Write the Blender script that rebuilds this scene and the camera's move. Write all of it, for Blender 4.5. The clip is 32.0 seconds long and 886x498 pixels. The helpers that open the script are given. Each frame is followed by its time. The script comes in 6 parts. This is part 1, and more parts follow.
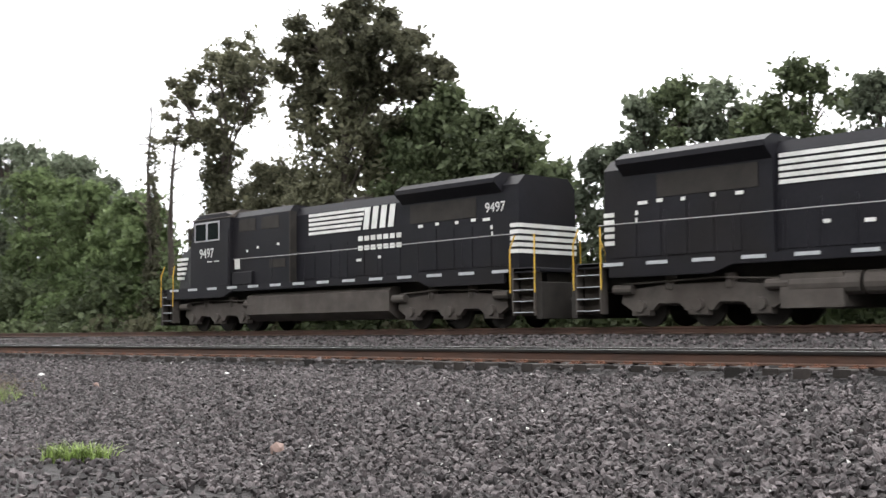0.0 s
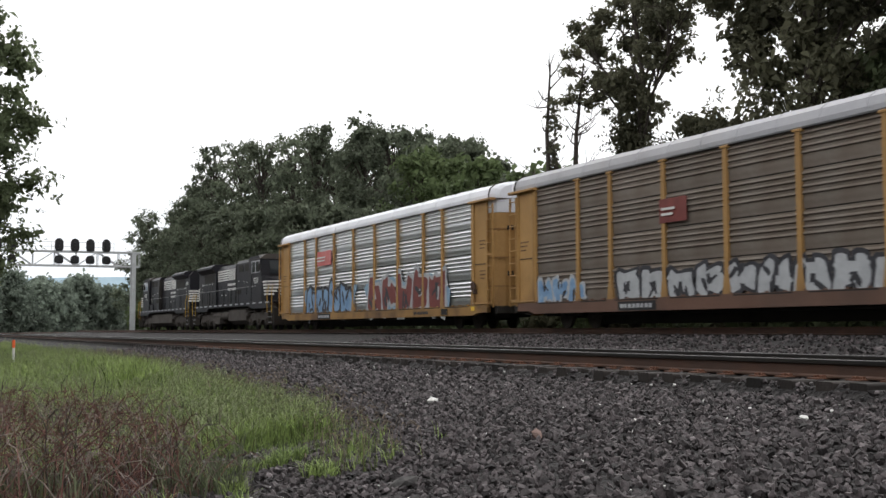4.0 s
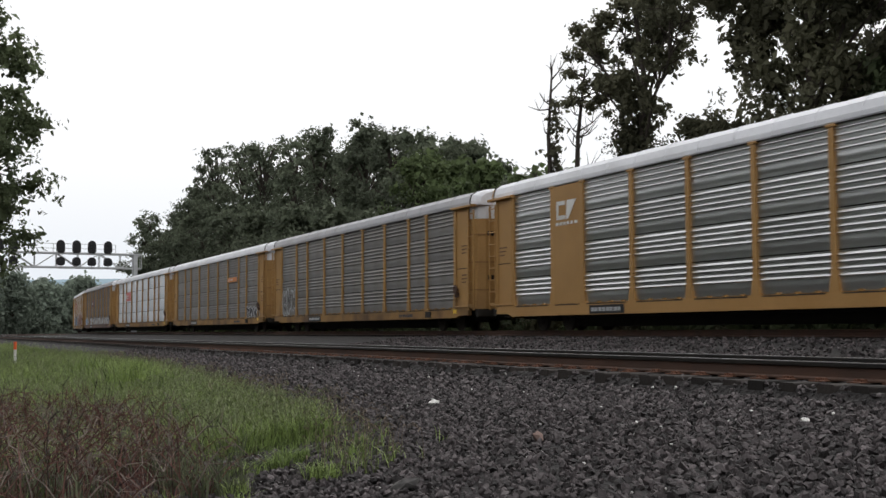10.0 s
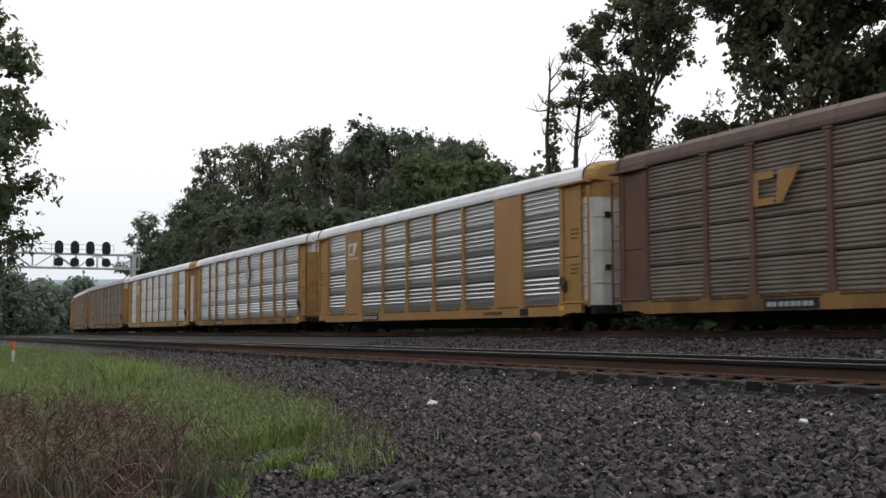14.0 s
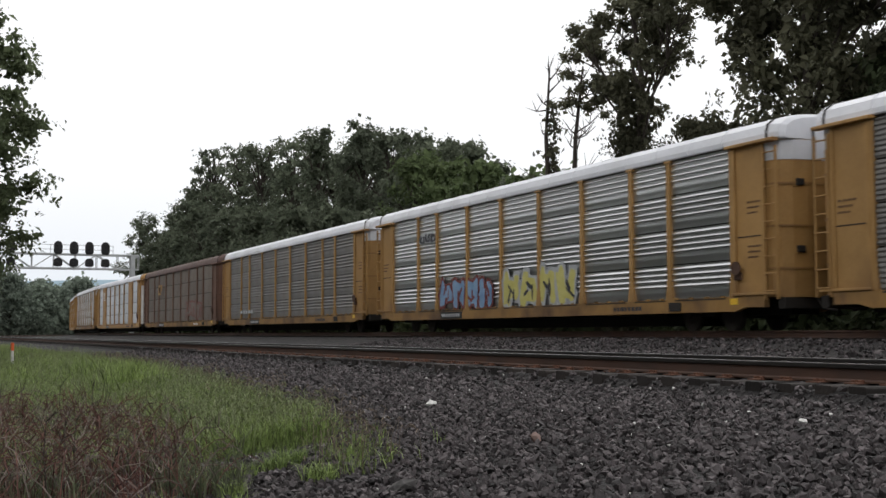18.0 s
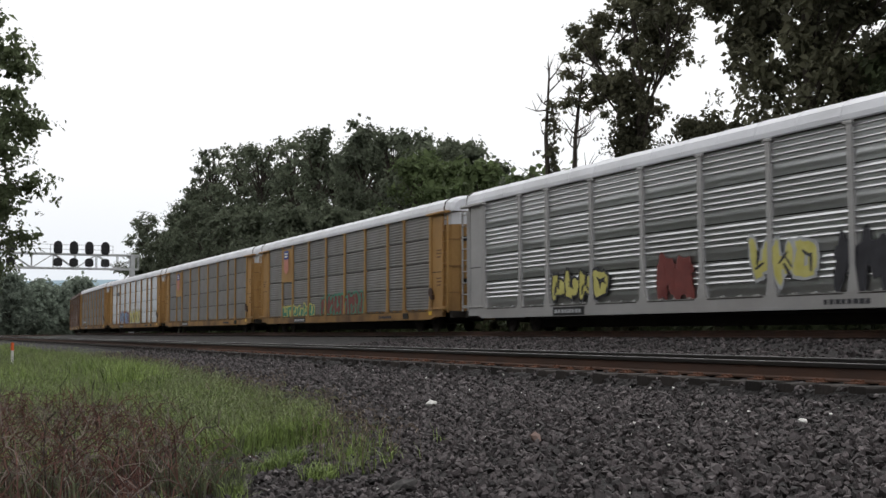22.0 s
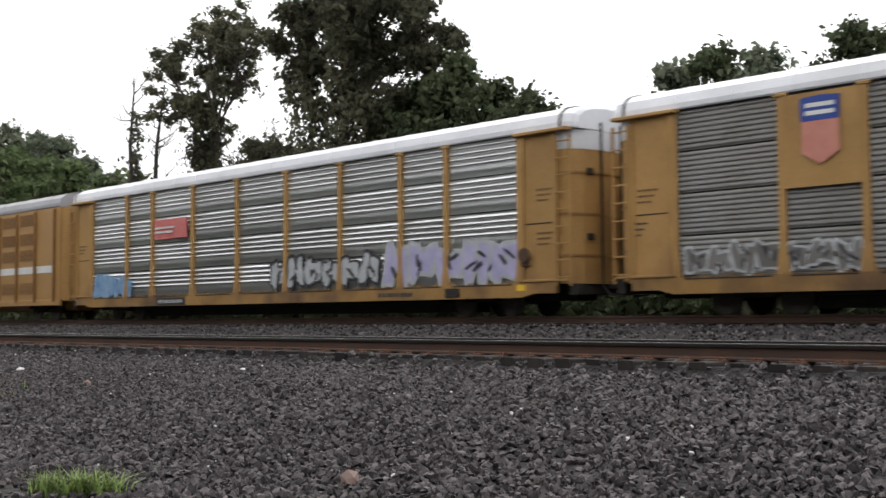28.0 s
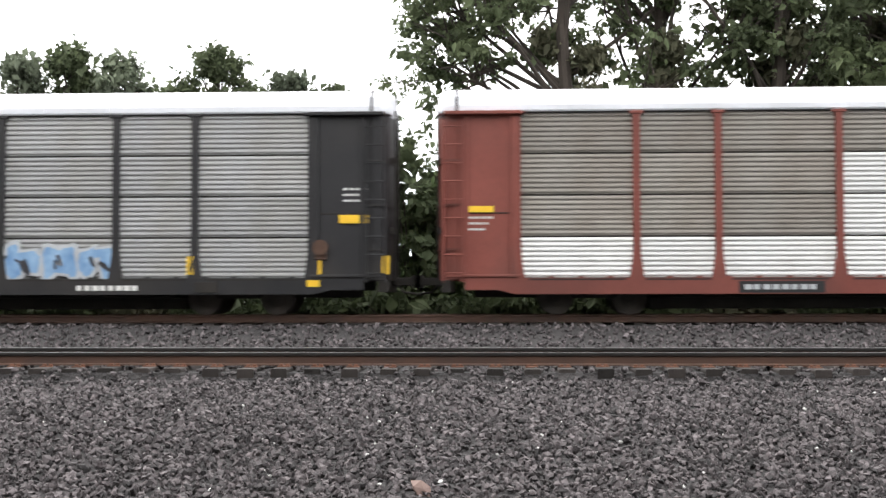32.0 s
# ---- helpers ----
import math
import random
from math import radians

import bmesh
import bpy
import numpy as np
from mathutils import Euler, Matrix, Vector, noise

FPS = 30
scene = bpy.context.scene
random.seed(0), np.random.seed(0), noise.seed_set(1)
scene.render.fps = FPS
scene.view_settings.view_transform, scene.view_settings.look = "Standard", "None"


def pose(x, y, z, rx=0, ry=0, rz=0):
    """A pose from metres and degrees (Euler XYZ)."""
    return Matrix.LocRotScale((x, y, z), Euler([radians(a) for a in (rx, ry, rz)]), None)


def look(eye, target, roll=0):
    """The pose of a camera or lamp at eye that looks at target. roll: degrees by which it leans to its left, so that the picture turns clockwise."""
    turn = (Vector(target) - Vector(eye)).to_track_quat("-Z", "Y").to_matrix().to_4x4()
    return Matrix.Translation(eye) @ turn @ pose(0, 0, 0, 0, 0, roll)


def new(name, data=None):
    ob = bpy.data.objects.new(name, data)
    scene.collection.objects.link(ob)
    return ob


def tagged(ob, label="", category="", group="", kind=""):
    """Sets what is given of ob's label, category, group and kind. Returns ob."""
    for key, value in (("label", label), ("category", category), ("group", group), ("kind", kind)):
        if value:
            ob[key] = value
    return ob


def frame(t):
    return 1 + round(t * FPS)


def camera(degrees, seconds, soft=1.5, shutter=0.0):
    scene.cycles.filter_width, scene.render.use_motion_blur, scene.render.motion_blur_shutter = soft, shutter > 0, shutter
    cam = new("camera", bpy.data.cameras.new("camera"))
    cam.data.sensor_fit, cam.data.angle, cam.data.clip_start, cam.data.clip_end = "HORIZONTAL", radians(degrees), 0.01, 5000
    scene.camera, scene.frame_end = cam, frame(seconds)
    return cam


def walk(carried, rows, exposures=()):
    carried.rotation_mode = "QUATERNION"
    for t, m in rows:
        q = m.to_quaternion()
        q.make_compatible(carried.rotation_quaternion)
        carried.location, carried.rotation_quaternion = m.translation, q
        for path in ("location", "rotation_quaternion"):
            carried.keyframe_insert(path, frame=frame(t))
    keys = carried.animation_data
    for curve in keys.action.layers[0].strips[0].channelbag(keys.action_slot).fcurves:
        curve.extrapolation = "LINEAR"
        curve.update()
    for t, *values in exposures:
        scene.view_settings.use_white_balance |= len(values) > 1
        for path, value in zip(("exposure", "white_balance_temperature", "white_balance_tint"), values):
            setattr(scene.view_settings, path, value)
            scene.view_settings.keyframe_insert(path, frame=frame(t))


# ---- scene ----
cam = camera(41.27, 32.0, shutter=0.16)
PATH = [
    (0, 10.419, -4.655, 0.299, 47.10, 3.95, 0.53),
    (0.5, 11.445, -3.237, 0.260, 55.57, 3.98, 0.06),
    (1, 11.747, -0.353, 0.096, 61.79, 3.39, 0.57),
    (1.5, 10.232, -0.009, 0.104, 63.83, 3.30, 0.45),
    (2, 5.997, -0.076, 0.171, 63.30, 3.39, 0.23),
    (2.5, 1.948, -0.401, 0.328, 62.60, 3.45, 0.55),
    (3, 0.000, 0.000, 0.326, 63.78, 3.64, 0.44),
    (3.5, 0.000, 0.000, 0.326, 65.11, 3.78, 0.29),
    (6, 0.000, 0.000, 0.326, 65.56, 4.02, 0.17),
    (8, 0.000, 0.000, 0.326, 65.53, 4.01, 0.15),
    (9, 0.000, 0.000, 0.326, 65.47, 4.01, 0.18),
    (10, 0.000, 0.000, 0.326, 65.40, 4.00, 0.18),
    (12, 0.000, 0.000, 0.326, 65.35, 4.03, 0.13),
    (14.5, 0.000, 0.000, 0.326, 65.31, 4.04, 0.15),
    (17, 0.000, 0.000, 0.326, 65.29, 4.05, 0.19),
    (19, 0.000, 0.000, 0.326, 65.28, 4.05, 0.18),
    (22, 0.000, 0.000, 0.326, 65.28, 4.04, 0.19),
    (24.5, 0.000, 0.000, 0.326, 65.28, 4.04, 0.19),
    (26.5, 0.000, 0.000, 0.326, 56.94, 4.13, 0.29),
    (27, 3.115, -1.194, 0.330, 54.01, 4.00, 0.59),
    (27.5, 6.949, -2.674, 0.304, 50.98, 3.71, 0.43),
    (28, 7.145, -3.313, 0.317, 45.90, 3.36, 0.37),
    (28.5, 6.347, -5.299, 0.519, 36.77, 2.87, 0.56),
    (29, 5.243, -6.081, 0.559, 29.10, 2.76, 0.69),
    (29.5, 4.371, -6.821, 0.655, 22.71, 2.50, 0.60),
    (30, 3.665, -7.051, 0.681, 17.65, 2.42, 0.54),
    (30.5, 2.882, -7.536, 0.736, 13.45, 2.28, 0.51),
    (31, 2.120, -7.851, 0.765, 9.74, 2.21, 0.34),
    (31.5, 1.155, -8.091, 0.804, 4.99, 2.10, 0.20),
    (32, 0.467, -8.108, 0.804, 2.41, 2.28, 0.10),
]
STOPS = [(0, 1.48), (1, 1.1), (2, 0.62), (3, 0.62), (3.6, 0.5), (6, 0.15), (9, 0.0), (13, -0.04), (17, 0.0), (24.5, 0.0), (27, 0.3), (28, 0.52), (29, 0.93), (30, 1.3), (31, 1.58), (32, 1.55)]
walk(cam, [(t, pose(x, y, z, 90 + pitch, roll, yaw)) for t, x, y, z, yaw, pitch, roll in PATH], STOPS)

# ---- light: an overcast sky, brighter overhead, and a wide soft sun behind the cloud ----
world = bpy.data.worlds.new("overcast_sky")
scene.world = world
world.use_nodes = True
wn, wl = world.node_tree.nodes, world.node_tree.links
sky_dir = wn.new("ShaderNodeTexCoord")
sky_sep = wn.new("ShaderNodeSeparateXYZ")
sky_ramp = wn.new("ShaderNodeValToRGB")
sky_ramp.color_ramp.elements[0].color = (0.74, 0.80, 0.87, 1)
sky_ramp.color_ramp.elements.new(0.13).color = (0.97, 0.98, 1.0, 1)
sky_ramp.color_ramp.elements[2].color = (1.1, 1.1, 1.1, 1)
sky_ramp.color_ramp.elements[2].position = 0.6
wl.new(sky_dir.outputs["Generated"], sky_sep.inputs[0])
wl.new(sky_sep.outputs["Z"], sky_ramp.inputs[0])
wl.new(sky_ramp.outputs[0], wn["Background"].inputs[0])
wn["Background"].inputs[1].default_value = 1.05
sun = new("sun", bpy.data.lights.new("sun", "SUN"))
sun.data.energy, sun.data.angle, sun.data.color = 0.5, radians(25), (1, 0.97, 0.93)
sun.matrix_world = look((-60, 40, 120), (0, 0, 0))

# ---- materials ----
def nodes_of(name):
    m = bpy.data.materials.new(name)
    m.use_nodes = True
    nt = m.node_tree
    return m, nt.nodes, nt.links, nt.nodes["Principled BSDF"]


def pbr(name, a, b, rough=0.7, metal=0.0, scale=1.5, fine=25.0, bump=0.2, bump_scale=60.0, dirt=None, dirt_amount=0.5, stretch=(1, 1, 1), island=0.0, vary=0.0, spec=0.4, even=0.12):
    """Two base colours mixed by broad and fine noise, with grime, relief and piece-to-piece variation."""
    m, n, l, p = nodes_of(name)
    co = n.new("ShaderNodeTexCoord")
    mp = n.new("ShaderNodeMapping")
    mp.inputs["Scale"].default_value = stretch
    l.new(co.outputs["Object"], mp.inputs[0])
    broad, small = n.new("ShaderNodeTexNoise"), n.new("ShaderNodeTexNoise")
    broad.inputs["Scale"].default_value, small.inputs["Scale"].default_value = scale, fine
    broad.inputs["Detail"].default_value, small.inputs["Detail"].default_value = 6, 4
    for t in (broad, small):
        l.new(mp.outputs[0], t.inputs["Vector"])
    add = n.new("ShaderNodeMath")
    add.operation = "MULTIPLY_ADD"
    l.new(small.outputs["Fac"], add.inputs[0])
    add.inputs[1].default_value = 0.5
    l.new(broad.outputs["Fac"], add.inputs[2])
    rng = n.new("ShaderNodeMapRange")
    rng.inputs["From Min"].default_value, rng.inputs["From Max"].default_value = 0.45, 1.05
    l.new(add.outputs[0], rng.inputs["Value"])
    mix = n.new("ShaderNodeMix")
    mix.data_type = "RGBA"
    mix.inputs["A"].default_value, mix.inputs["B"].default_value = (*a, 1), (*b, 1)
    l.new(rng.outputs[0], mix.inputs["Factor"])
    col = mix.outputs["Result"]
    if dirt:
        grime = n.new("ShaderNodeTexNoise")
        grime.inputs["Scale"].default_value, grime.inputs["Detail"].default_value = scale * 0.6, 8
        l.new(co.outputs["Object"], grime.inputs["Vector"])
        gr = n.new("ShaderNodeMapRange")
        gr.inputs["From Min"].default_value, gr.inputs["From Max"].default_value, gr.inputs["To Max"].default_value = 0.45, 0.7, dirt_amount
        l.new(grime.outputs["Fac"], gr.inputs["Value"])
        dm = n.new("ShaderNodeMix")
        dm.data_type = "RGBA"
        dm.inputs["B"].default_value = (*dirt, 1)
        l.new(gr.outputs[0], dm.inputs["Factor"])
        l.new(col, dm.inputs["A"])
        col = dm.outputs["Result"]
    if island or vary:
        src = n.new("ShaderNodeNewGeometry").outputs["Random Per Island"] if island else n.new("ShaderNodeObjectInfo").outputs["Random"]
        vr = n.new("ShaderNodeMapRange")
        amount = island or vary
        vr.inputs["To Min"].default_value, vr.inputs["To Max"].default_value = 1 - amount, 1 + amount
        l.new(src, vr.inputs["Value"])
        hs = n.new("ShaderNodeHueSaturation")
        value = vr.outputs[0]
        if island and vary:
            own, mul = n.new("ShaderNodeMapRange"), n.new("ShaderNodeMath")
            own.inputs["To Min"].default_value, own.inputs["To Max"].default_value = 1 - vary, 1 + vary
            l.new(n.new("ShaderNodeObjectInfo").outputs["Random"], own.inputs["Value"])
            mul.operation = "MULTIPLY"
            l.new(value, mul.inputs[0])
            l.new(own.outputs[0], mul.inputs[1])
            value = mul.outputs[0]
        l.new(value, hs.inputs["Value"])
        l.new(col, hs.inputs["Color"])
        col = hs.outputs["Color"]
    l.new(col, p.inputs["Base Color"])
    p.inputs["Metallic"].default_value = metal
    p.inputs["Specular IOR Level"].default_value = spec
    rr = n.new("ShaderNodeMapRange")
    rr.inputs["To Min"].default_value, rr.inputs["To Max"].default_value = max(rough - even, 0.05), min(rough + even, 1)
    l.new(small.outputs["Fac"], rr.inputs["Value"])
    l.new(rr.outputs[0], p.inputs["Roughness"])
    if bump:
        bt, bn = n.new("ShaderNodeTexNoise"), n.new("ShaderNodeBump")
        bt.inputs["Scale"].default_value, bt.inputs["Detail"].default_value = bump_scale, 3
        l.new(mp.outputs[0], bt.inputs["Vector"])
        bn.inputs["Strength"].default_value, bn.inputs["Distance"].default_value = bump, 0.01
        l.new(bt.outputs["Fac"], bn.inputs["Height"])
        l.new(bn.outputs[0], p.inputs["Normal"])
    return m


DIRT = (0.09, 0.07, 0.05)
M = {
    "rail": pbr("rusty_rail", (0.058, 0.032, 0.024), (0.1, 0.053, 0.036), 0.85, 0, 3, 30, 0.3, 80, (0.05, 0.035, 0.03), 0.6, (0.15, 1, 1)),
    "rail_top": pbr("polished_rail_head", (0.5, 0.5, 0.5), (0.62, 0.62, 0.62), 0.3, 1.0, 2, 40, 0.05),
    # head sides of the near track's rails, darker than the web
    "rail_dark": pbr("dark_rail_side", (0.012, 0.011, 0.012), (0.025, 0.022, 0.02), 0.5, 0, 2, 30, 0.1),
    "tie": pbr("creosoted_tie", (0.016, 0.013, 0.012), (0.038, 0.031, 0.028), 0.9, 0, 3, 25, 0.6, 40, (0.07, 0.065, 0.06), 0.3, (1, 0.2, 1), vary=0.6),
    "plate": pbr("rusty_plate", (0.10, 0.045, 0.03), (0.17, 0.08, 0.05), 0.9, 0, 4, 40, 0.3),
    "stone": pbr("ballast_stone", (0.016, 0.0136, 0.0142), (0.112, 0.096, 0.099), 0.75, 0, 8, 60, 0.4, 90, island=0.8),
    "gravel": pbr("ballast_bed", (0.012, 0.011, 0.011), (0.09, 0.085, 0.083), 0.9, 0, 9, 22, 1.0, 16, (0.05, 0.045, 0.04), 0.4),
    "soil": pbr("woodland_soil", (0.03, 0.028, 0.018), (0.07, 0.06, 0.04), 0.95, 0, 0.8, 20, 0.8, 20, (0.03, 0.05, 0.015), 0.7),
    "white_stone": pbr("pale_stone", (0.55, 0.54, 0.52), (0.75, 0.74, 0.72), 0.7, 0, 8, 60, 0.3),
    "pink_stone": pbr("pinkish_stone", (0.17, 0.115, 0.10), (0.26, 0.18, 0.155), 0.8, 0, 8, 60, 0.3),
    "leaf": pbr("leaf_green", (0.058, 0.075, 0.041), (0.122, 0.146, 0.076), 0.6, 0, 0.35, 3, 0, island=0.36, vary=0.25, spec=0.15),
    "leaf_light": pbr("leaf_light_green", (0.07, 0.1, 0.044), (0.136, 0.172, 0.078), 0.6, 0, 0.35, 3, 0, island=0.36, vary=0.25, spec=0.15),
    "leaf_brown": pbr("leaf_brownish", (0.07, 0.072, 0.047), (0.14, 0.137, 0.088), 0.65, 0, 0.35, 3, 0, island=0.36, vary=0.25, spec=0.15),
    # far leaves: distance haze is put into this pale colour
    "leaf_far": pbr("leaf_haze_tinted", (0.162, 0.1958, 0.1575), (0.2362, 0.2767, 0.225), 0.8, 0, 0.2, 2, 0, island=0.36, vary=0.25, spec=0.15),
    # grey-green leaf, lightened to carry some distance haze in its colour
    "leaf_mid": pbr("leaf_hazed_grey_green", (0.084, 0.102, 0.072), (0.158, 0.178, 0.123), 0.7, 0, 0.25, 2, 0, island=0.36, vary=0.25, spec=0.15),
    "bark": pbr("bark", (0.03, 0.025, 0.02), (0.075, 0.06, 0.05), 0.95, 0, 3, 25, 0.8, 15, stretch=(1, 1, 0.25)),
    "grass": pbr("grass_blade", (0.135, 0.195, 0.055), (0.265, 0.335, 0.118), 0.6, 0, 0.7, 6, 0, island=0.7, spec=0.3),
    "seed": pbr("grass_seed_head", (0.165, 0.2, 0.09), (0.2475, 0.272, 0.153), 0.8, 0, 1, 8, 0, island=0.4),
    "seed_brown": pbr("brown_seed_head", (0.13, 0.10, 0.075), (0.20, 0.16, 0.12), 0.85, 0, 1, 8, 0, island=0.4),
    "weed_grey": pbr("grey_green_weed", (0.085, 0.10, 0.055), (0.15, 0.165, 0.10), 0.75, 0, 1, 8, 0, island=0.45),
    "cane": pbr("weathered_cane", (0.12, 0.095, 0.08), (0.24, 0.20, 0.175), 0.9, 0, 2, 20, 0, island=0.5),
    "bramble": pbr("dry_bramble", (0.0575, 0.02375, 0.019), (0.1495, 0.07125, 0.057), 0.9, 0, 2, 20, 0, island=0.5),
    # aerial haze over the ridge is mixed into this blue
    "hill": pbr("haze_tinted_hill", (0.27, 0.36, 0.42), (0.31, 0.40, 0.46), 1.0, 0, 0.01, 0.08, 0, spec=0.0),
    "galv": pbr("galvanised_steel", (0.64, 0.65, 0.67), (0.70, 0.71, 0.73), 0.28, 0.97, 0.3, 2, 0, 40, (0.52, 0.52, 0.53), 0.35, (0.3, 1, 1), vary=0.12, even=0.015),
    "galv_grey": pbr("weathered_grey_steel", (0.25, 0.25, 0.255), (0.34, 0.34, 0.345), 0.6, 0.25, 0.9, 14, 0.03, 40, (0.22, 0.21, 0.19), 0.7, (0.4, 1, 1), vary=0.10),
    "yellow_sill": pbr("rust_streaked_yellow_sill", (0.25, 0.135, 0.04), (0.36, 0.205, 0.065), 0.7, 0, 1.1, 9, 0.2, 30, (0.09, 0.05, 0.03), 0.9, (1, 1, 0.5), vary=0.1),
    "galv_dull": pbr("dull_galvanised_steel", (0.17, 0.166, 0.166), (0.27, 0.264, 0.26), 0.6, 0.4, 0.9, 14, 0.03, 40, (0.15, 0.135, 0.115), 0.7, (0.4, 1, 1), vary=0.12),
    "galv_brown": pbr("rust_stained_steel", (0.15, 0.125, 0.105), (0.24, 0.21, 0.18), 0.7, 0.2, 0.9, 14, 0.1, 40, (0.11, 0.075, 0.05), 0.7, (0.4, 1, 1), vary=0.12),
    "galv_tan": pbr("tan_stained_steel", (0.20, 0.185, 0.165), (0.29, 0.27, 0.245), 0.65, 0.2, 0.9, 14, 0.1, 40, (0.15, 0.12, 0.095), 0.6, (0.4, 1, 1), vary=0.12),
    "galv_pale": pbr("clean_pale_steel", (0.50, 0.50, 0.50), (0.64, 0.64, 0.63), 0.5, 0.3, 0.9, 14, 0.1, 40, (0.35, 0.33, 0.3), 0.3, (0.4, 1, 1), vary=0.08),
    "red_panel": pbr("oxide_red_panel", (0.06375, 0.0168, 0.0126), (0.1105, 0.0315, 0.0245), 0.7, 0.1, 0.9, 14, 0.1, 40, (0.05, 0.022, 0.018), 0.7, (0.4, 1, 1), vary=0.2),
    "yellow": pbr("weathered_yellow_paint", (0.33, 0.182, 0.058), (0.45, 0.265, 0.095), 0.62, 0, 0.7, 12, 0.15, 30, (0.15, 0.075, 0.03), 0.75, vary=0.08),
    "orange": pbr("orange_yellow_paint", (0.34, 0.188, 0.062), (0.44, 0.252, 0.09), 0.55, 0, 0.7, 12, 0.1, 30, (0.30, 0.15, 0.04), 0.4, vary=0.05),
    "brown": pbr("brown_paint", (0.12, 0.06, 0.04), (0.18, 0.10, 0.07), 0.7, 0, 0.7, 12, 0.15, 30, (0.07, 0.045, 0.035), 0.6, vary=0.08),
    "red": pbr("oxide_red_paint", (0.15, 0.038, 0.028), (0.222, 0.062, 0.046), 0.6, 0, 0.7, 12, 0.15, 30, (0.08, 0.034, 0.028), 0.6, vary=0.08),
    "black": pbr("black_paint", (0.012, 0.012, 0.014), (0.024, 0.023, 0.025), 0.5, 0, 0.7, 12, 0.1, 30, (0.06, 0.05, 0.042), 0.35, vary=0.1),
    "loco": pbr("locomotive_black_paint", (0.0118, 0.0118, 0.0152), (0.0205, 0.0198, 0.024), 0.45, 0, 0.6, 10, 0.08, 20, (0.017, 0.0145, 0.013), 0.5, spec=0.12),
    "grey": pbr("dusty_underframe", (0.046, 0.04, 0.036), (0.092, 0.079, 0.07), 0.85, 0, 2, 20, 0.3, 40, (0.045, 0.035, 0.03), 0.6),
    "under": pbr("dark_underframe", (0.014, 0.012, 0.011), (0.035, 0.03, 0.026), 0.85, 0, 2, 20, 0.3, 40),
    "silver": pbr("silver_paint", (0.35, 0.345, 0.345), (0.46, 0.455, 0.45), 0.5, 0.15, 0.7, 12, 0.1, 30, (0.30, 0.28, 0.27), 0.5, vary=0.05),
    "roof_white": pbr("white_roof_sheet", (0.6696, 0.6804, 0.7254), (0.7992, 0.81, 0.8593), 0.5, 0.1, 0.5, 8, 0.1, 30, (0.48, 0.48, 0.48), 0.5, (1, 1, 1), vary=0.05),
    "roof_grey": pbr("grey_roof_sheet", (0.342, 0.342, 0.37), (0.437, 0.437, 0.46), 0.55, 0.2, 0.5, 8, 0.1, 30, (0.30, 0.28, 0.27), 0.6, vary=0.05),
    "roof_brown": pbr("brown_roof_sheet", (0.1, 0.06, 0.052), (0.15, 0.095, 0.082), 0.7, 0, 0.5, 8, 0.1, 30, (0.10, 0.08, 0.075), 0.6),
    "grille": pbr("vent_grille", (0.1955, 0.0935, 0.03), (0.276, 0.143, 0.05), 0.8, 0, 3, 20, 0.1),
    "white": pbr("white_paint", (0.62, 0.62, 0.60), (0.78, 0.78, 0.76), 0.55, 0, 2, 20, 0.05, 30, (0.42, 0.40, 0.37), 0.45),
    "reflector": pbr("yellow_reflector", (0.75, 0.46, 0.03), (0.85, 0.55, 0.05), 0.4, 0, 4, 30, 0),
    "hand_yellow": pbr("yellow_handrail", (0.45, 0.27, 0.0225), (0.54, 0.3375, 0.0375), 0.5, 0, 4, 30, 0),
    "tag_red": pbr("red_tag", (0.527, 0.096, 0.096), (0.6375, 0.192, 0.176), 0.5, 0, 3, 25, 0, dirt=(0.6, 0.3, 0.28), dirt_amount=0.4),
    "tag_orange": pbr("orange_tag", (0.62, 0.20, 0.05), (0.72, 0.28, 0.07), 0.5, 0, 3, 25, 0),
    "blue": pbr("blue_paint", (0.02, 0.05, 0.25), (0.04, 0.08, 0.33), 0.5, 0, 3, 25, 0),
    "shield_red": pbr("faded_shield_red", (0.50, 0.18, 0.14), (0.60, 0.27, 0.21), 0.6, 0, 3, 25, 0),
    "s_blue": pbr("spray_blue", (0.10, 0.22, 0.42), (0.30, 0.45, 0.62), 0.6, 0, 2.5, 9, 0),
    "s_sky": pbr("spray_light_blue", (0.17, 0.28, 0.4), (0.3, 0.43, 0.55), 0.6, 0, 2.5, 9, 0),
    "s_pale": pbr("spray_white", (0.34, 0.35, 0.37), (0.50, 0.52, 0.54), 0.6, 0, 2.5, 9, 0),
    "s_red": pbr("spray_red", (0.14, 0.032, 0.03), (0.23, 0.06, 0.05), 0.6, 0, 2.5, 9, 0),
    "s_dark": pbr("spray_dark", (0.02, 0.02, 0.025), (0.05, 0.05, 0.06), 0.6, 0, 2.5, 9, 0),
    "s_green": pbr("spray_green", (0.03, 0.17, 0.12), (0.09, 0.30, 0.20), 0.6, 0, 2.5, 9, 0),
    "s_violet": pbr("spray_violet", (0.32, 0.30, 0.50), (0.48, 0.46, 0.64), 0.6, 0, 2.5, 9, 0),
    "s_yellow": pbr("spray_yellow", (0.50, 0.45, 0.10), (0.62, 0.58, 0.22), 0.6, 0, 2.5, 9, 0),
    "rust": pbr("rusty_iron", (0.05, 0.028, 0.02), (0.11, 0.06, 0.04), 0.85, 0, 5, 40, 0.3),
    "stencil": pbr("faded_stencil", (0.11, 0.06, 0.03), (0.16, 0.09, 0.045), 0.7, 0, 5, 40, 0),
    "signal_black": pbr("signal_black", (0.012, 0.012, 0.013), (0.02, 0.02, 0.022), 0.6, 0, 2, 10, 0),
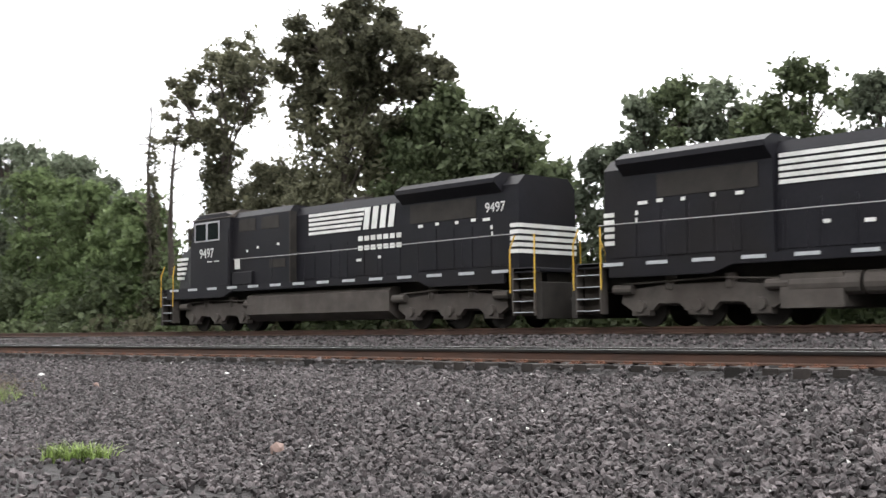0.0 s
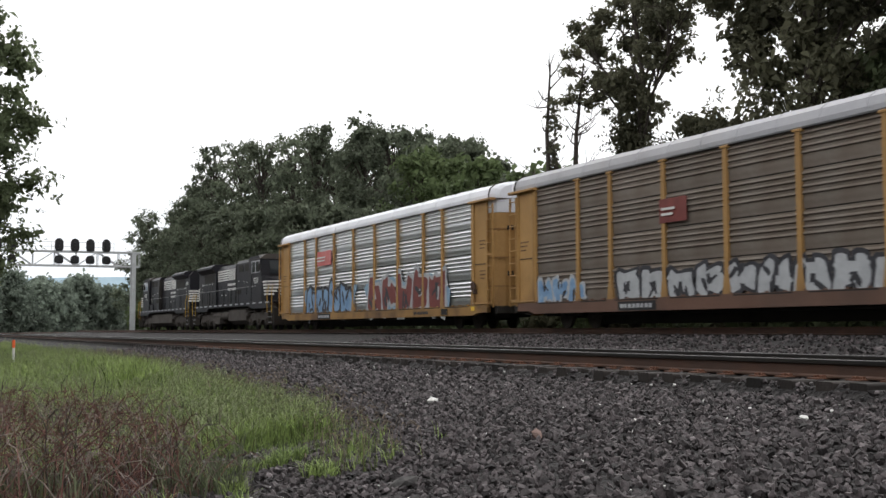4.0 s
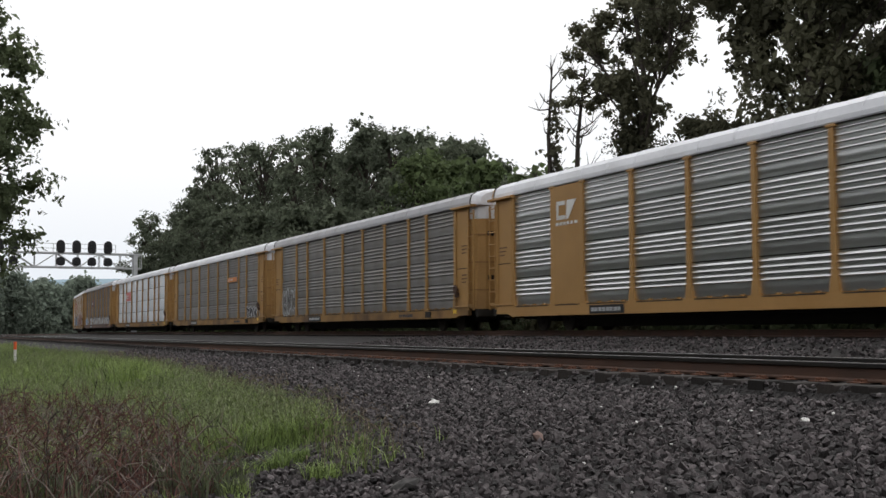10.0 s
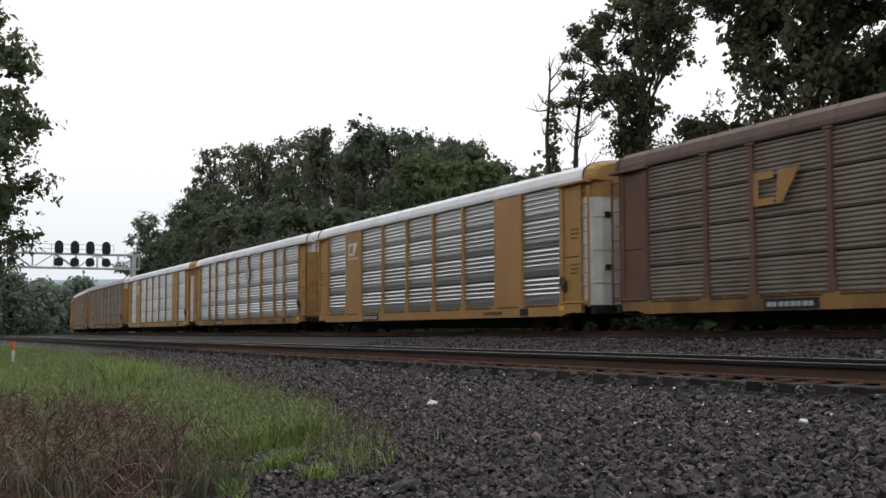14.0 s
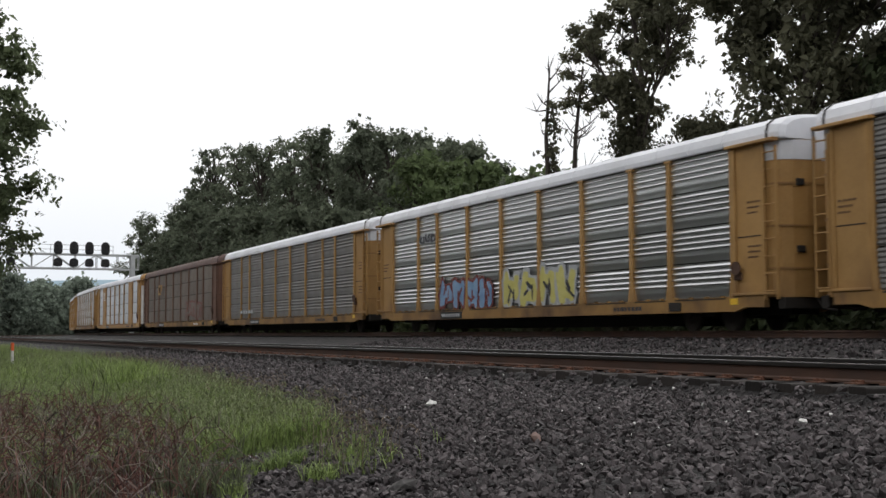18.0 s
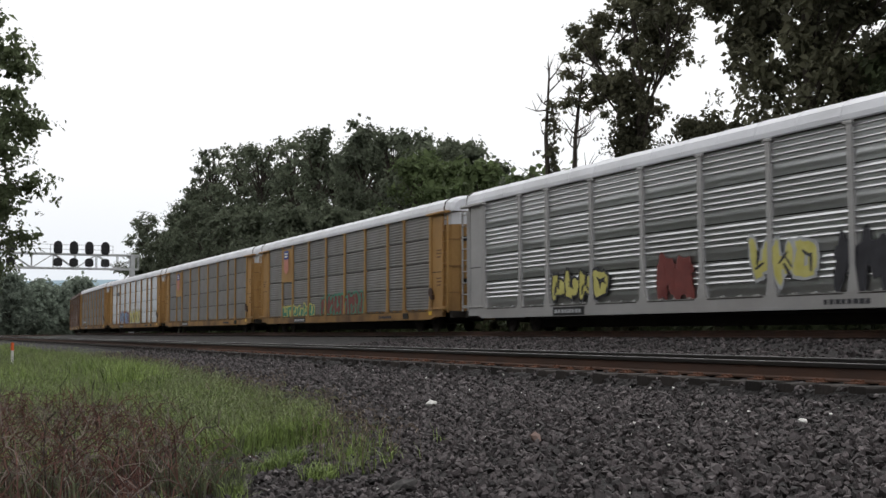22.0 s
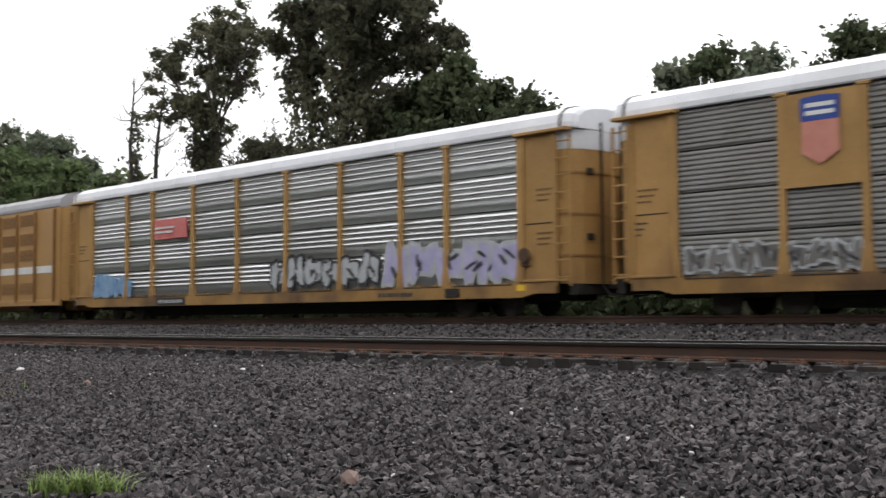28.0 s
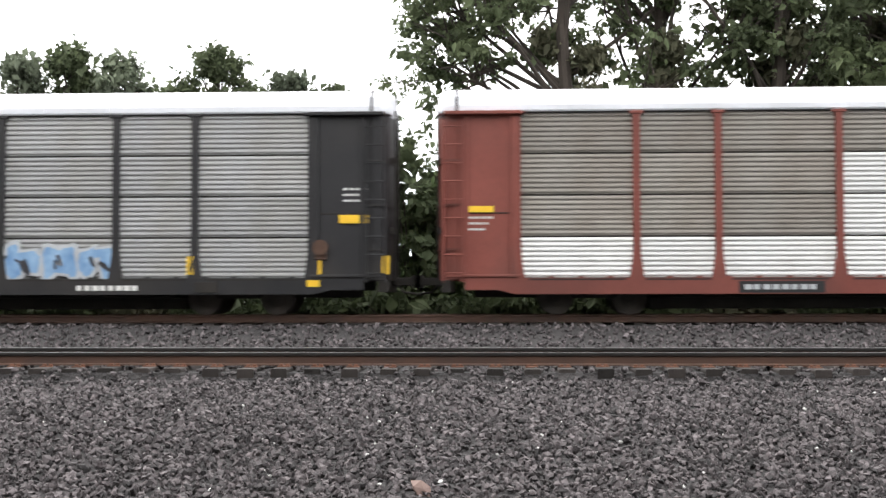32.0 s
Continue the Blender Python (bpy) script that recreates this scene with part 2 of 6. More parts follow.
    "aluminium": pbr("aluminium_truss", (0.42, 0.43, 0.44), (0.55, 0.56, 0.57), 0.5, 0.4, 2, 15, 0.05),
    "marker": pbr("orange_marker", (0.70, 0.10, 0.03), (0.80, 0.16, 0.05), 0.5, 0, 4, 20, 0),
}


def let_light_through(m, share):
    """Leaves pass part of the light on to their other side."""
    n, l = m.node_tree.nodes, m.node_tree.links
    p, out = n["Principled BSDF"], n["Material Output"]
    back, both = n.new("ShaderNodeBsdfTranslucent"), n.new("ShaderNodeMixShader")
    both.inputs[0].default_value = share
    l.new(p.inputs["Base Color"].links[0].from_socket, back.inputs["Color"])
    l.new(p.outputs[0], both.inputs[1])
    l.new(back.outputs[0], both.inputs[2])
    l.new(both.outputs[0], out.inputs["Surface"])


for key in ("leaf", "leaf_light", "leaf_brown", "leaf_mid", "leaf_far", "grass", "weed_grey"):
    let_light_through(M[key], 0.4)


def glass_material():
    m, n, l, p = nodes_of("cab_glass")
    p.inputs["Base Color"].default_value = (0.012, 0.015, 0.017, 1)
    p.inputs["Roughness"].default_value = 0.06
    p.inputs["Specular IOR Level"].default_value = 0.22
    return m


M["glass"] = glass_material()


def ground_material():
    """Gravel by the track that gives way to reddish dirt on the near side and to soil under the woods."""
    m, n, l, p = nodes_of("ground_sheet")
    geo, sep = n.new("ShaderNodeNewGeometry"), n.new("ShaderNodeSeparateXYZ")
    l.new(geo.outputs["Position"], sep.inputs[0])
    big, mid, fine = (n.new("ShaderNodeTexNoise") for _ in range(3))
    for t, s in ((big, 0.5), (mid, 7.0), (fine, 30.0)):
        t.inputs["Scale"].default_value, t.inputs["Detail"].default_value = s, 5
        l.new(geo.outputs["Position"], t.inputs["Vector"])
    cell = n.new("ShaderNodeTexVoronoi")
    cell.inputs["Scale"].default_value = 14
    l.new(geo.outputs["Position"], cell.inputs["Vector"])

    def ramp(src, lo, hi):
        r = n.new("ShaderNodeMapRange")
        r.inputs["From Min"].default_value, r.inputs["From Max"].default_value = lo, hi
        l.new(src, r.inputs["Value"])
        return r.outputs[0]

    def mixed(fac, a, b):
        x = n.new("ShaderNodeMix")
        x.data_type = "RGBA"
        l.new(fac, x.inputs["Factor"])
        for k, v in (("A", a), ("B", b)):
            if isinstance(v, tuple):
                x.inputs[k].default_value = (*v, 1)
            else:
                l.new(v, x.inputs[k])
        return x.outputs["Result"]

    def plus(a, b, k):
        x = n.new("ShaderNodeMath")
        x.operation = "MULTIPLY_ADD"
        l.new(b, x.inputs[0])
        x.inputs[1].default_value = k
        l.new(a, x.inputs[2])
        return x.outputs[0]

    # gravel kept darker than the loose stones, as shade in their gaps
    gravel = mixed(ramp(cell.outputs["Color"], 0, 1), (0.009, 0.008, 0.0085), (0.036, 0.032, 0.032))
    dirt = mixed(ramp(mid.outputs["Fac"], 0.35, 0.65), (0.026, 0.017, 0.014), (0.058, 0.041, 0.034))
    soil = mixed(ramp(mid.outputs["Fac"], 0.35, 0.65), (0.012, 0.014, 0.008), (0.03, 0.032, 0.018))
    wavy = plus(sep.outputs["Y"], big.outputs["Fac"], 5.0)
    slant = plus(wavy, sep.outputs["X"], 1.0)
    col = mixed(ramp(slant, 1.2, 0.2), gravel, mixed(ramp(wavy, 4.6, 3.6), gravel, dirt))
    col = mixed(ramp(wavy, 27.5, 29.5), col, soil)
    l.new(col, p.inputs["Base Color"])
    p.inputs["Roughness"].default_value = 0.92
    bump = n.new("ShaderNodeBump")
    bump.inputs["Strength"].default_value, bump.inputs["Distance"].default_value = 0.8, 0.04
    l.new(plus(cell.outputs["Distance"], fine.outputs["Fac"], 0.6), bump.inputs["Height"])
    l.new(bump.outputs[0], p.inputs["Normal"])
    return m


M["ground"] = ground_material()


# ---- mesh helpers ----
class Geo:
    """Collects vertices and faces, then becomes one mesh."""

    def __init__(self):
        self.v, self.f, self.mi = [], [], []

    def add(self, verts, faces, mi=0):
        o = len(self.v)
        self.v += [tuple(p) for p in verts]
        self.f += [tuple(i + o for i in f) for f in faces]
        self.mi += [mi] * len(faces)
        return self

    def box(self, x0, x1, y0, y1, z0, z1, mi=0):
        v = [(x, y, z) for x in (x0, x1) for y in (y0, y1) for z in (z0, z1)]
        return self.add(v, [(0, 1, 3, 2), (4, 6, 7, 5), (0, 4, 5, 1), (2, 3, 7, 6), (0, 2, 6, 4), (1, 5, 7, 3)], mi)

    def prism(self, prof, axis, lo, hi, mi=0):
        """A closed outline swept from lo to hi along an axis; the outline's two numbers are the other axes in x, y, z order."""
        def at(a, b, s):
            return {"x": (s, a, b), "y": (a, s, b), "z": (a, b, s)}[axis]
        k = len(prof)
        v = [at(a, b, lo) for a, b in prof] + [at(a, b, hi) for a, b in prof]
        f = [(i, (i + 1) % k, k + (i + 1) % k, k + i) for i in range(k)] + [tuple(range(k))[::-1], tuple(range(k, 2 * k))]
        return self.add(v, f, mi)

    def rbox(self, x0, x1, y0, y1, z0, z1, b=0.02, mi=0):
        """A box whose edges along its longest side are chamfered."""
        d = {"x": x1 - x0, "y": y1 - y0, "z": z1 - z0}
        ax = max(d, key=d.get)
        r = {"x": (y0, y1, z0, z1, x0, x1), "y": (x0, x1, z0, z1, y0, y1), "z": (x0, x1, y0, y1, z0, z1)}[ax]
        a0, a1, c0, c1, lo, hi = r
        b = min(b, (a1 - a0) * 0.4, (c1 - c0) * 0.4)
        prof = [(a0 + b, c0), (a1 - b, c0), (a1, c0 + b), (a1, c1 - b), (a1 - b, c1), (a0 + b, c1), (a0, c1 - b), (a0, c0 + b)]
        return self.prism(prof, ax, lo, hi, mi)

    def tube(self, p0, p1, r0, r1=None, n=8, mi=0):
        p0, p1 = Vector(p0), Vector(p1)
        r1 = r0 if r1 is None else r1
        d = (p1 - p0).normalized()
        u = d.orthogonal().normalized()
        w = d.cross(u)
        ring = [u * math.cos(2 * math.pi * i / n) + w * math.sin(2 * math.pi * i / n) for i in range(n)]
        v = [p0 + c * r0 for c in ring] + [p1 + c * r1 for c in ring]
        f = [(i, (i + 1) % n, n + (i + 1) % n, n + i) for i in range(n)] + [tuple(range(n))[::-1], tuple(range(n, 2 * n))]
        return self.add(v, f, mi)

    def path(self, pts, r, n=6, mi=0):
        for a, b in zip(pts, pts[1:]):
            self.tube(a, b, r, r, n, mi)
        return self

    def mesh(self, name, *mats, smooth=False):
        me = bpy.data.meshes.new(name)
        me.from_pydata(self.v, [], self.f)
        for m in mats:
            me.materials.append(m)
        if any(self.mi):
            me.polygons.foreach_set("material_index", self.mi)
        if smooth:
            me.polygons.foreach_set("use_smooth", [True] * len(me.polygons))
        bm = bmesh.new()
        bm.from_mesh(me)
        bmesh.ops.recalc_face_normals(bm, faces=bm.faces)
        bm.to_mesh(me)
        bm.free()
        return me


def part(name, geo, material, parent, label="", at=None, smooth=False):
    """One mesh object under a thing or a part; geo may be a Geo or a mesh that is shared."""
    me = geo.mesh(name, material, smooth=smooth) if isinstance(geo, Geo) else geo
    ob = new(name, me)
    ob.parent = parent
    if at is not None:
        ob.matrix_local = at
    if label:
        ob["label"] = label
    return ob


SHARED = {}


def shared(key, make):
    if key not in SHARED:
        SHARED[key] = make()
    return SHARED[key]


# ---- plan of the two tracks: straight, then a long curve away from the camera ----
CURVE_X, RADIUS, FAR_Y, NEAR_Y, FAR_TOP, TURN_MOST = -120.0, 600.0, 21.4, 9.445, 0.343, 0.55


def on_line(x, y0):
    """Where the point x along the line, y0 across it, lies, and how far the line has turned there (radians)."""
    if x >= CURVE_X:
        return x, y0, 0.0
    r = RADIUS + FAR_Y - y0
    turn = min((CURVE_X - x) / RADIUS, TURN_MOST)
    rest = (CURVE_X - x) - turn * RADIUS
    return CURVE_X - r * math.sin(turn) - rest * math.cos(turn), FAR_Y + RADIUS - r * math.cos(turn) + rest * math.sin(turn), turn


PROFILE = [(-70, -1.1), (-20, -1.12), (-6, -1.14), (-2, -1.12), (1, -1.1), (2.4, -1.06), (3.4, -0.95), (5, -0.72), (6.5, -0.55), (7.6, -0.45), (8.08, -0.36), (8.17, -0.26), (10.75, -0.26), (11.6, -0.36), (13.5, -0.38), (17.0, -0.2), (19.2, 0.05), (19.9, 0.09), (22.9, 0.09), (23.7, 0.03), (25.0, -0.1), (27, 0.1), (31, 0.7), (40, 1.4), (70, 2.2)]


def ground_z(y):
    return float(np.interp(y, [p[0] for p in PROFILE], [p[1] for p in PROFILE]))


def build_ground():
    xs = [400, 200, 80] + list(range(40, -60, -2)) + list(range(-60, -120, -10)) + list(range(-120, -470, -10)) + [-520, -700, -900]
    ys = sorted({*[p[0] for p in PROFILE], *np.arange(-6, 8, 0.5).tolist()})
    g = Geo()
    verts = []
    for x in xs:
        for y in ys:
            X, Y, _ = on_line(x, y)
            bumps = 0.0 if y > 7.6 else 0.012 * noise.noise(Vector((X * 0.6, Y * 0.6, 0)))
            verts.append((X, Y, ground_z(y) + bumps))
    k = len(ys)
    faces = [(i * k + j, i * k + j + 1, (i + 1) * k + j + 1, (i + 1) * k + j) for i in range(len(xs) - 1) for j in range(k - 1)]
    g.add(verts, faces)
    g.add([(-4500, -4500, -1.6), (4500, -4500, -1.6), (4500, 4500, -1.6), (-4500, 4500, -1.6)], [(0, 1, 2, 3)])
    ob = new("ground", g.mesh("ground", M["ground"]))
    tagged(ob, "grey gravel ground with reddish dirt and woodland soil", "ground", kind="structure")


build_ground()

RAIL = [(-0.07, -0.186), (0.07, -0.186), (0.07, -0.172), (0.012, -0.155), (0.009, -0.06), (0.034, -0.045), (0.036, -0.008), (0.028, 0.0), (-0.028, 0.0), (-0.036, -0.008), (-0.034, -0.045), (-0.009, -0.06), (-0.012, -0.155), (-0.07, -0.172)]


def build_rail(y0, top, parent, dark_head):
    """A rail swept along the line: rusty web and foot, polished running surface, head side black if asked."""
    xs = [150, 40, 0, -40, -80] + list(range(-120, -460, -5))
    g = Geo()
    k = len(RAIL)
    verts = []
    for x in xs:
        X, Y, turn = on_line(x, y0)
        for a, b in RAIL:
            verts.append((X + a * math.sin(turn), Y + a * math.cos(turn), top + b))
    faces, kinds = [], []
    for i in range(len(xs) - 1):
        for j in range(k):
            faces.append((i * k + j, i * k + (j + 1) % k, (i + 1) * k + (j + 1) % k, (i + 1) * k + j))
            kinds.append(1 if j == 7 else 2 if dark_head and j in (8, 9, 10) else 0)
    g.add(verts, faces)
    g.mi = kinds
    ob = new("rail", g.mesh("rail", M["rail"], M["rail_top"], M["rail_dark"]))
    ob.parent = parent


def build_track(name, y, top, label, near):
    root = tagged(new(name), label, "railway track", kind="structure")
    for s in (-0.755, 0.755):
        build_rail(y + s, top, root, near)
    rest, plates = Geo(), Geo()
    tie_mesh = Geo().rbox(-0.115, 0.115, -1.3, 1.3, -0.18, 0.0, 0.015).mesh("tie", M["tie"])
    plate_mesh = Geo().rbox(-0.09, 0.09, -0.19, 0.19, 0.0, 0.014, 0.004).rbox(-0.07, -0.02, -0.12, -0.075, 0.014, 0.04, 0.005).rbox(0.02, 0.07, -0.12, -0.075, 0.014, 0.04, 0.005).mesh("tie_plate", M["plate"])
    rnd = random.Random(3)
    for i in range(-560, 100):
        x = i * 0.495 + rnd.uniform(-0.03, 0.03)
        X, Y, turn = on_line(x, y)
        z = top - 0.2 + rnd.uniform(-0.012, 0.004)
        if -75 <= i <= 22:
            t = part("tie", tie_mesh, None, root, at=pose(X, Y + rnd.uniform(-0.05, 0.05), z, 0, 0, rnd.uniform(-2, 2)))
            for s in (-0.755, 0.755) if near else ():
                part("tie_plate", plate_mesh, None, t, at=pose(0, s, 0.002))
        else:
            c, s = math.cos(turn), math.sin(turn)
            v = [(X + a * c + b * s, Y - a * s + b * c, z + h) for a in (-0.115, 0.115) for b in (-1.3, 1.3) for h in (-0.18, 0)]
            rest.add(v, [(0, 1, 3, 2), (4, 6, 7, 5), (0, 4, 5, 1), (2, 3, 7, 6), (0, 2, 6, 4), (1, 5, 7, 3)])
    part("far_ties", rest, M["tie"], root)["kind"] = "stuff"
    return root


build_track("track_1", NEAR_Y, 0.0, "rusty steel rails on dark wooden ties in ballast", True)
build_track("track_2", FAR_Y, FAR_TOP, "rusty steel rails of the farther track", False)

# ---- the train: covered auto carriers. Each stands on the rail top at z = 0, its near side at y = -1.5 ----
BODY, WIDE, NARROW, END, TAIL = 26.17, 2.83, 1.93, 1.25, 0.66
BAYS = [WIDE, NARROW, WIDE, WIDE, WIDE, WIDE, WIDE, NARROW, WIDE]
SIDE, SILL_TOP, EAVE = 1.5, 0.88, 4.86
PANEL = (EAVE - SILL_TOP) / 4


def along(u):
    """Metres from the car's middle for a place u measured from its front end."""
    return (u - 13.6) * 1.024


def bay_edges():
    x, out = -BODY / 2 + END, []
    for w in BAYS:
        out.append((x, x + w))
        x += w
    return out


EDGES = bay_edges()


def panel_profile(style):
    """Outline (depth outwards, height) of one screen panel: bold grouped ribs, or fine even corrugation."""
    pts = [(0.0, 0.015)]
    if style == "bold":
        for i in range(4):
            z = 0.40 + i * 0.16
            pts += [(0.0, z - 0.042), (0.036, z - 0.022), (0.040, z - 0.012), (0.031, z + 0.006), (0.0, z + 0.046)]
        pts += [(0.0, 0.10), (0.005, 0.18), (0.005, 0.22), (0.0, 0.30)]
        pts.sort(key=lambda p: p[1])
    else:
        for i in range(8):
            z = 0.09 + i * 0.118
            pts += [(0.0, z - 0.042), (0.022, z - 0.033), (0.025, z - 0.012), (0.019, z + 0.014), (0.0, z + 0.05)]
    pts.append((0.0, PANEL - (0.02 if style == "bold" else 0.045)))
    return pts


def panel_mesh(style, width, mat):
    def make():
        prof = panel_profile(style)
        ring = [(-1.43 - a, z) for a, z in prof] + [(-1.40, prof[-1][1]), (-1.40, prof[0][1])]
        return Geo().prism(ring, "x", -width / 2 + 0.05, width / 2 - 0.05).mesh("screen_panel", M[mat])
    return shared(("panel", style, width, mat), make)


def post_mesh(mat):
    def make():
        g = Geo()
        w = 0.085
        outline = [(-w, SILL_TOP + 0.6), (-w - 0.05, SILL_TOP + 0.25), (-w - 0.09, SILL_TOP), (w + 0.09, SILL_TOP), (w + 0.05, SILL_TOP + 0.25), (w, SILL_TOP + 0.6), (w, EAVE - 0.06), (-w, EAVE - 0.06)]
        g.prism(outline, "y", -SIDE - 0.01, -1.38)
        g.rbox(-0.16, 0.16, -SIDE - 0.03, -1.40, EAVE - 0.07, EAVE, 0.01)
        return g.mesh("post", M[mat])
    return shared(("post", mat), make)


ROOF = [(-1.47, 4.86), (-1.50, 4.90), (-1.50, 5.02), (-1.44, 5.24), (-1.22, 5.40), (-0.85, 5.50), (-0.4, 5.56), (0, 5.58)]


def roof_mesh(mat, length):
    def make():
        full = ROOF + [(-a, z) for a, z in ROOF[-2::-1]]
        g = Geo().prism(full, "x", -length / 2, length / 2)
        return g.mesh("roof", M[mat])
    return shared(("roof", mat, length), make)


def add_roof(root, mat, length):
    """The curved roof sheet with its raised seams."""
    top = part("roof", roof_mesh(mat, length), None, root)
    seam = shared(("seam", mat), lambda: Geo().prism([(a * 1.006, z + 0.012) for a, z in ROOF] + [(-a * 1.006, z + 0.012) for a, z in ROOF[-2::-1]], "x", 0, 0.03).mesh("roof_seam", M[mat]))
    for x in np.arange(-length / 2 + 1.5, length / 2 - 1, 1.55):
        part("roof_seam", seam, None, top, at=pose(x, 0, 0))


def wheel_geo(g, x, r=0.46):
    for s in (-0.755, 0.755):
        g.tube((x, s - 0.06, r), (x, s + 0.06, r), r, r, 20)
        o = -1 if s < 0 else 1
        g.tube((x, s + 0.06 * o, r), (x, s + 0.09 * o, r), r * 0.55, r * 0.3, 14)
    g.tube((x, -0.9, r), (x, 0.9, r), 0.08, 0.08, 8)


def truck(parent, x):
    def side_frames():
        g = Geo()
        for s in (-1, 1):
            y0, y1 = sorted((s * 0.92, s * 1.08))
            g.prism([(-1.15, 0.52), (-0.75, 0.62), (-0.5, 0.40), (0.5, 0.40), (0.75, 0.62), (1.15, 0.52), (1.12, 0.72), (0.5, 0.84), (-0.5, 0.84), (-1.12, 0.72)], "y", y0, y1)
        g.rbox(-0.2, 0.2, -1.1, 1.1, 0.5, 0.78)
        return g.mesh("side_frame", M["under"])
    def axle():
        g = Geo()
        wheel_geo(g, 0, 0.42)
        return g.mesh("wheelset", M["grey"])
    t = part("truck", shared("truck", side_frames), None, parent, at=pose(x, 0, 0))
    for dx in (-0.89, 0.89):
        part("wheelset", shared("axle", axle), None, t, at=pose(dx, 0, 0))


def coupler(parent, x, way):
    def make():
        return Geo().rbox(0, 0.75, -0.09, 0.09, 0.72, 0.92, 0.02).rbox(0.55, 0.80, -0.16, 0.16, 0.66, 0.98, 0.03).path([(0.1, -0.35, 0.85), (0.4, -0.4, 0.55), (0.78, -0.3, 0.5)], 0.03).mesh("coupler", M["under"])
    part("coupler", shared("coupler", make), None, parent, at=pose(x, 0, 0, 0, 0, 0 if way > 0 else 180))


def end_section(mat, piece):
    """Solid side plate at the end of a car, and the posts, seam and header on it; -x is outwards."""
    h = END / 2
    dims = {"end_plate": (-h, h, -SIDE + 0.03, -1.40, SILL_TOP, EAVE - 0.02), "corner_post": (-h - 0.02, -h + 0.09, -SIDE - 0.02, -SIDE + 0.028, SILL_TOP, EAVE - 0.09), "stile": (h - 0.16, h - 0.03, -SIDE - 0.03, -SIDE + 0.028, SILL_TOP, EAVE - 0.09), "header": (-h - 0.5, h + 0.12, -SIDE - 0.13, -1.38, EAVE - 0.07, EAVE + 0.015), "plate_seam": (-h + 0.12, h - 0.2, -SIDE + 0.018, -SIDE + 0.029, 2.42, 2.45), "lower_rail": (-h - 0.45, h, -SIDE - 0.05, -SIDE + 0.02, SILL_TOP + 0.02, SILL_TOP + 0.09)}
    return shared((piece, mat), lambda: Geo().rbox(*dims[piece], 0.012).mesh(piece, M[mat if piece != "plate_seam" else "under"]))


def ladder_mesh(mat):
    """Corner ladder that stands off the curved end."""
    def make():
        g = Geo()
        for x in (-0.52, -0.06):
            g.rbox(x - 0.025, x + 0.025, -SIDE - 0.05, -SIDE + 0.02, SILL_TOP - 0.1, EAVE - 0.2, 0.008)
        for z in np.arange(SILL_TOP + 0.1, EAVE - 0.3, 0.44):
            g.rbox(-0.52, -0.06, -SIDE - 0.065, -SIDE - 0.03, z, z + 0.035, 0.01)
        return g.mesh("ladder", M[mat])
    return shared(("ladder", mat), make)


ARC = [(0.0, 1.43), (0.22, 1.40), (0.42, 1.28), (0.57, 1.02), (0.65, 0.6), (TAIL, 0.02)]


def end_door_mesh(mat, side):
    """One leaf of the curved end door, folded round the corner."""
    def make():
        ring = [(a, -y * side) for a, y in ARC] + [(a - 0.06, -y * side) for a, y in ARC[::-1]]
        return Geo().prism(ring, "z", SILL_TOP - 0.04, EAVE - 0.02).mesh("end_door", M[mat])
    return shared(("door", mat, side), make)


def hang_end_door(parent, mat, side, m, crown=""):
    """A door leaf with its cross ribs, latches and locking rod, and the painted band along its top."""
    leaf = part("end_door", end_door_mesh(mat, side), None, parent, at=m)
    def band(mat, out, key):
        return shared((key, mat, side), lambda: Geo().prism([(a + out, -y * side * (1 + out / 2)) for a, y in ARC] + [(a, -y * side) for a, y in ARC[::-1]], "z", 0, 0.05 if key == "door_rib" else 0.5).mesh(key, M[mat]))
    for z in (1.55, 2.62, 3.7):
        part("door_rib", band(mat, 0.025, "door_rib"), None, leaf, at=pose(0, 0, z))
    if crown:
        part("crown_band", band(crown, 0.012, "crown_band"), None, leaf, "pale paint along the top of the door", at=pose(0, 0, EAVE - 0.53))
    for z in (2.05, 3.75):
        part("latch", shared(("latch", side), lambda: Geo().rbox(0.60, 0.665, *sorted((-0.95 * side, -0.72 * side)), -0.09, 0.09, 0.02).mesh("latch", M["under"])), None, leaf, "dark door latch", at=pose(0, 0, z))
    part("locking_rod", shared(("rod", mat, side), lambda: Geo().tube((0.69, -0.42 * side, 0.85), (0.69, -0.42 * side, EAVE + 0.2), 0.03, 0.03, 6).mesh("locking_rod", M["under"])), None, leaf, "dark upright locking rod")


def end_cap_mesh(mat):
    """Rounded upper end that closes the roof over the doors."""
    def make():
        full = ROOF + [(-a, z) for a, z in ROOF[-2::-1]]
        g = Geo()
        k = len(full)
        rings = ((0.0, 1.0), (0.22, 0.985), (0.36, 0.94), (0.45, 0.84))
        v = [(x, a * f, 4.84 + (z - 4.84) * f) for x, f in rings for a, z in full]
        n = len(rings)
        g.add(v, [(r * k + i, r * k + (i + 1) % k, (r + 1) * k + (i + 1) % k, (r + 1) * k + i) for r in range(n - 1) for i in range(k)] + [tuple(range(k))[::-1], tuple(range((n - 1) * k, n * k))])
        return g.mesh("end_cap", M[mat])
    return shared(("cap", mat), make)


def plate(name, root, u0, u1, z0, z1, mat, label="", out=0.055):
    """A thin plate on the near side; u runs from the car's front end."""
    ob = part(name, Geo().rbox(-(u1 - u0) / 2, (u1 - u0) / 2, -SIDE - out + 0.03, -SIDE - out + 0.045, z0, z1, 0.004), M[mat], root, label, at=pose(along((u0 + u1) / 2), 0, 0))
    return ob


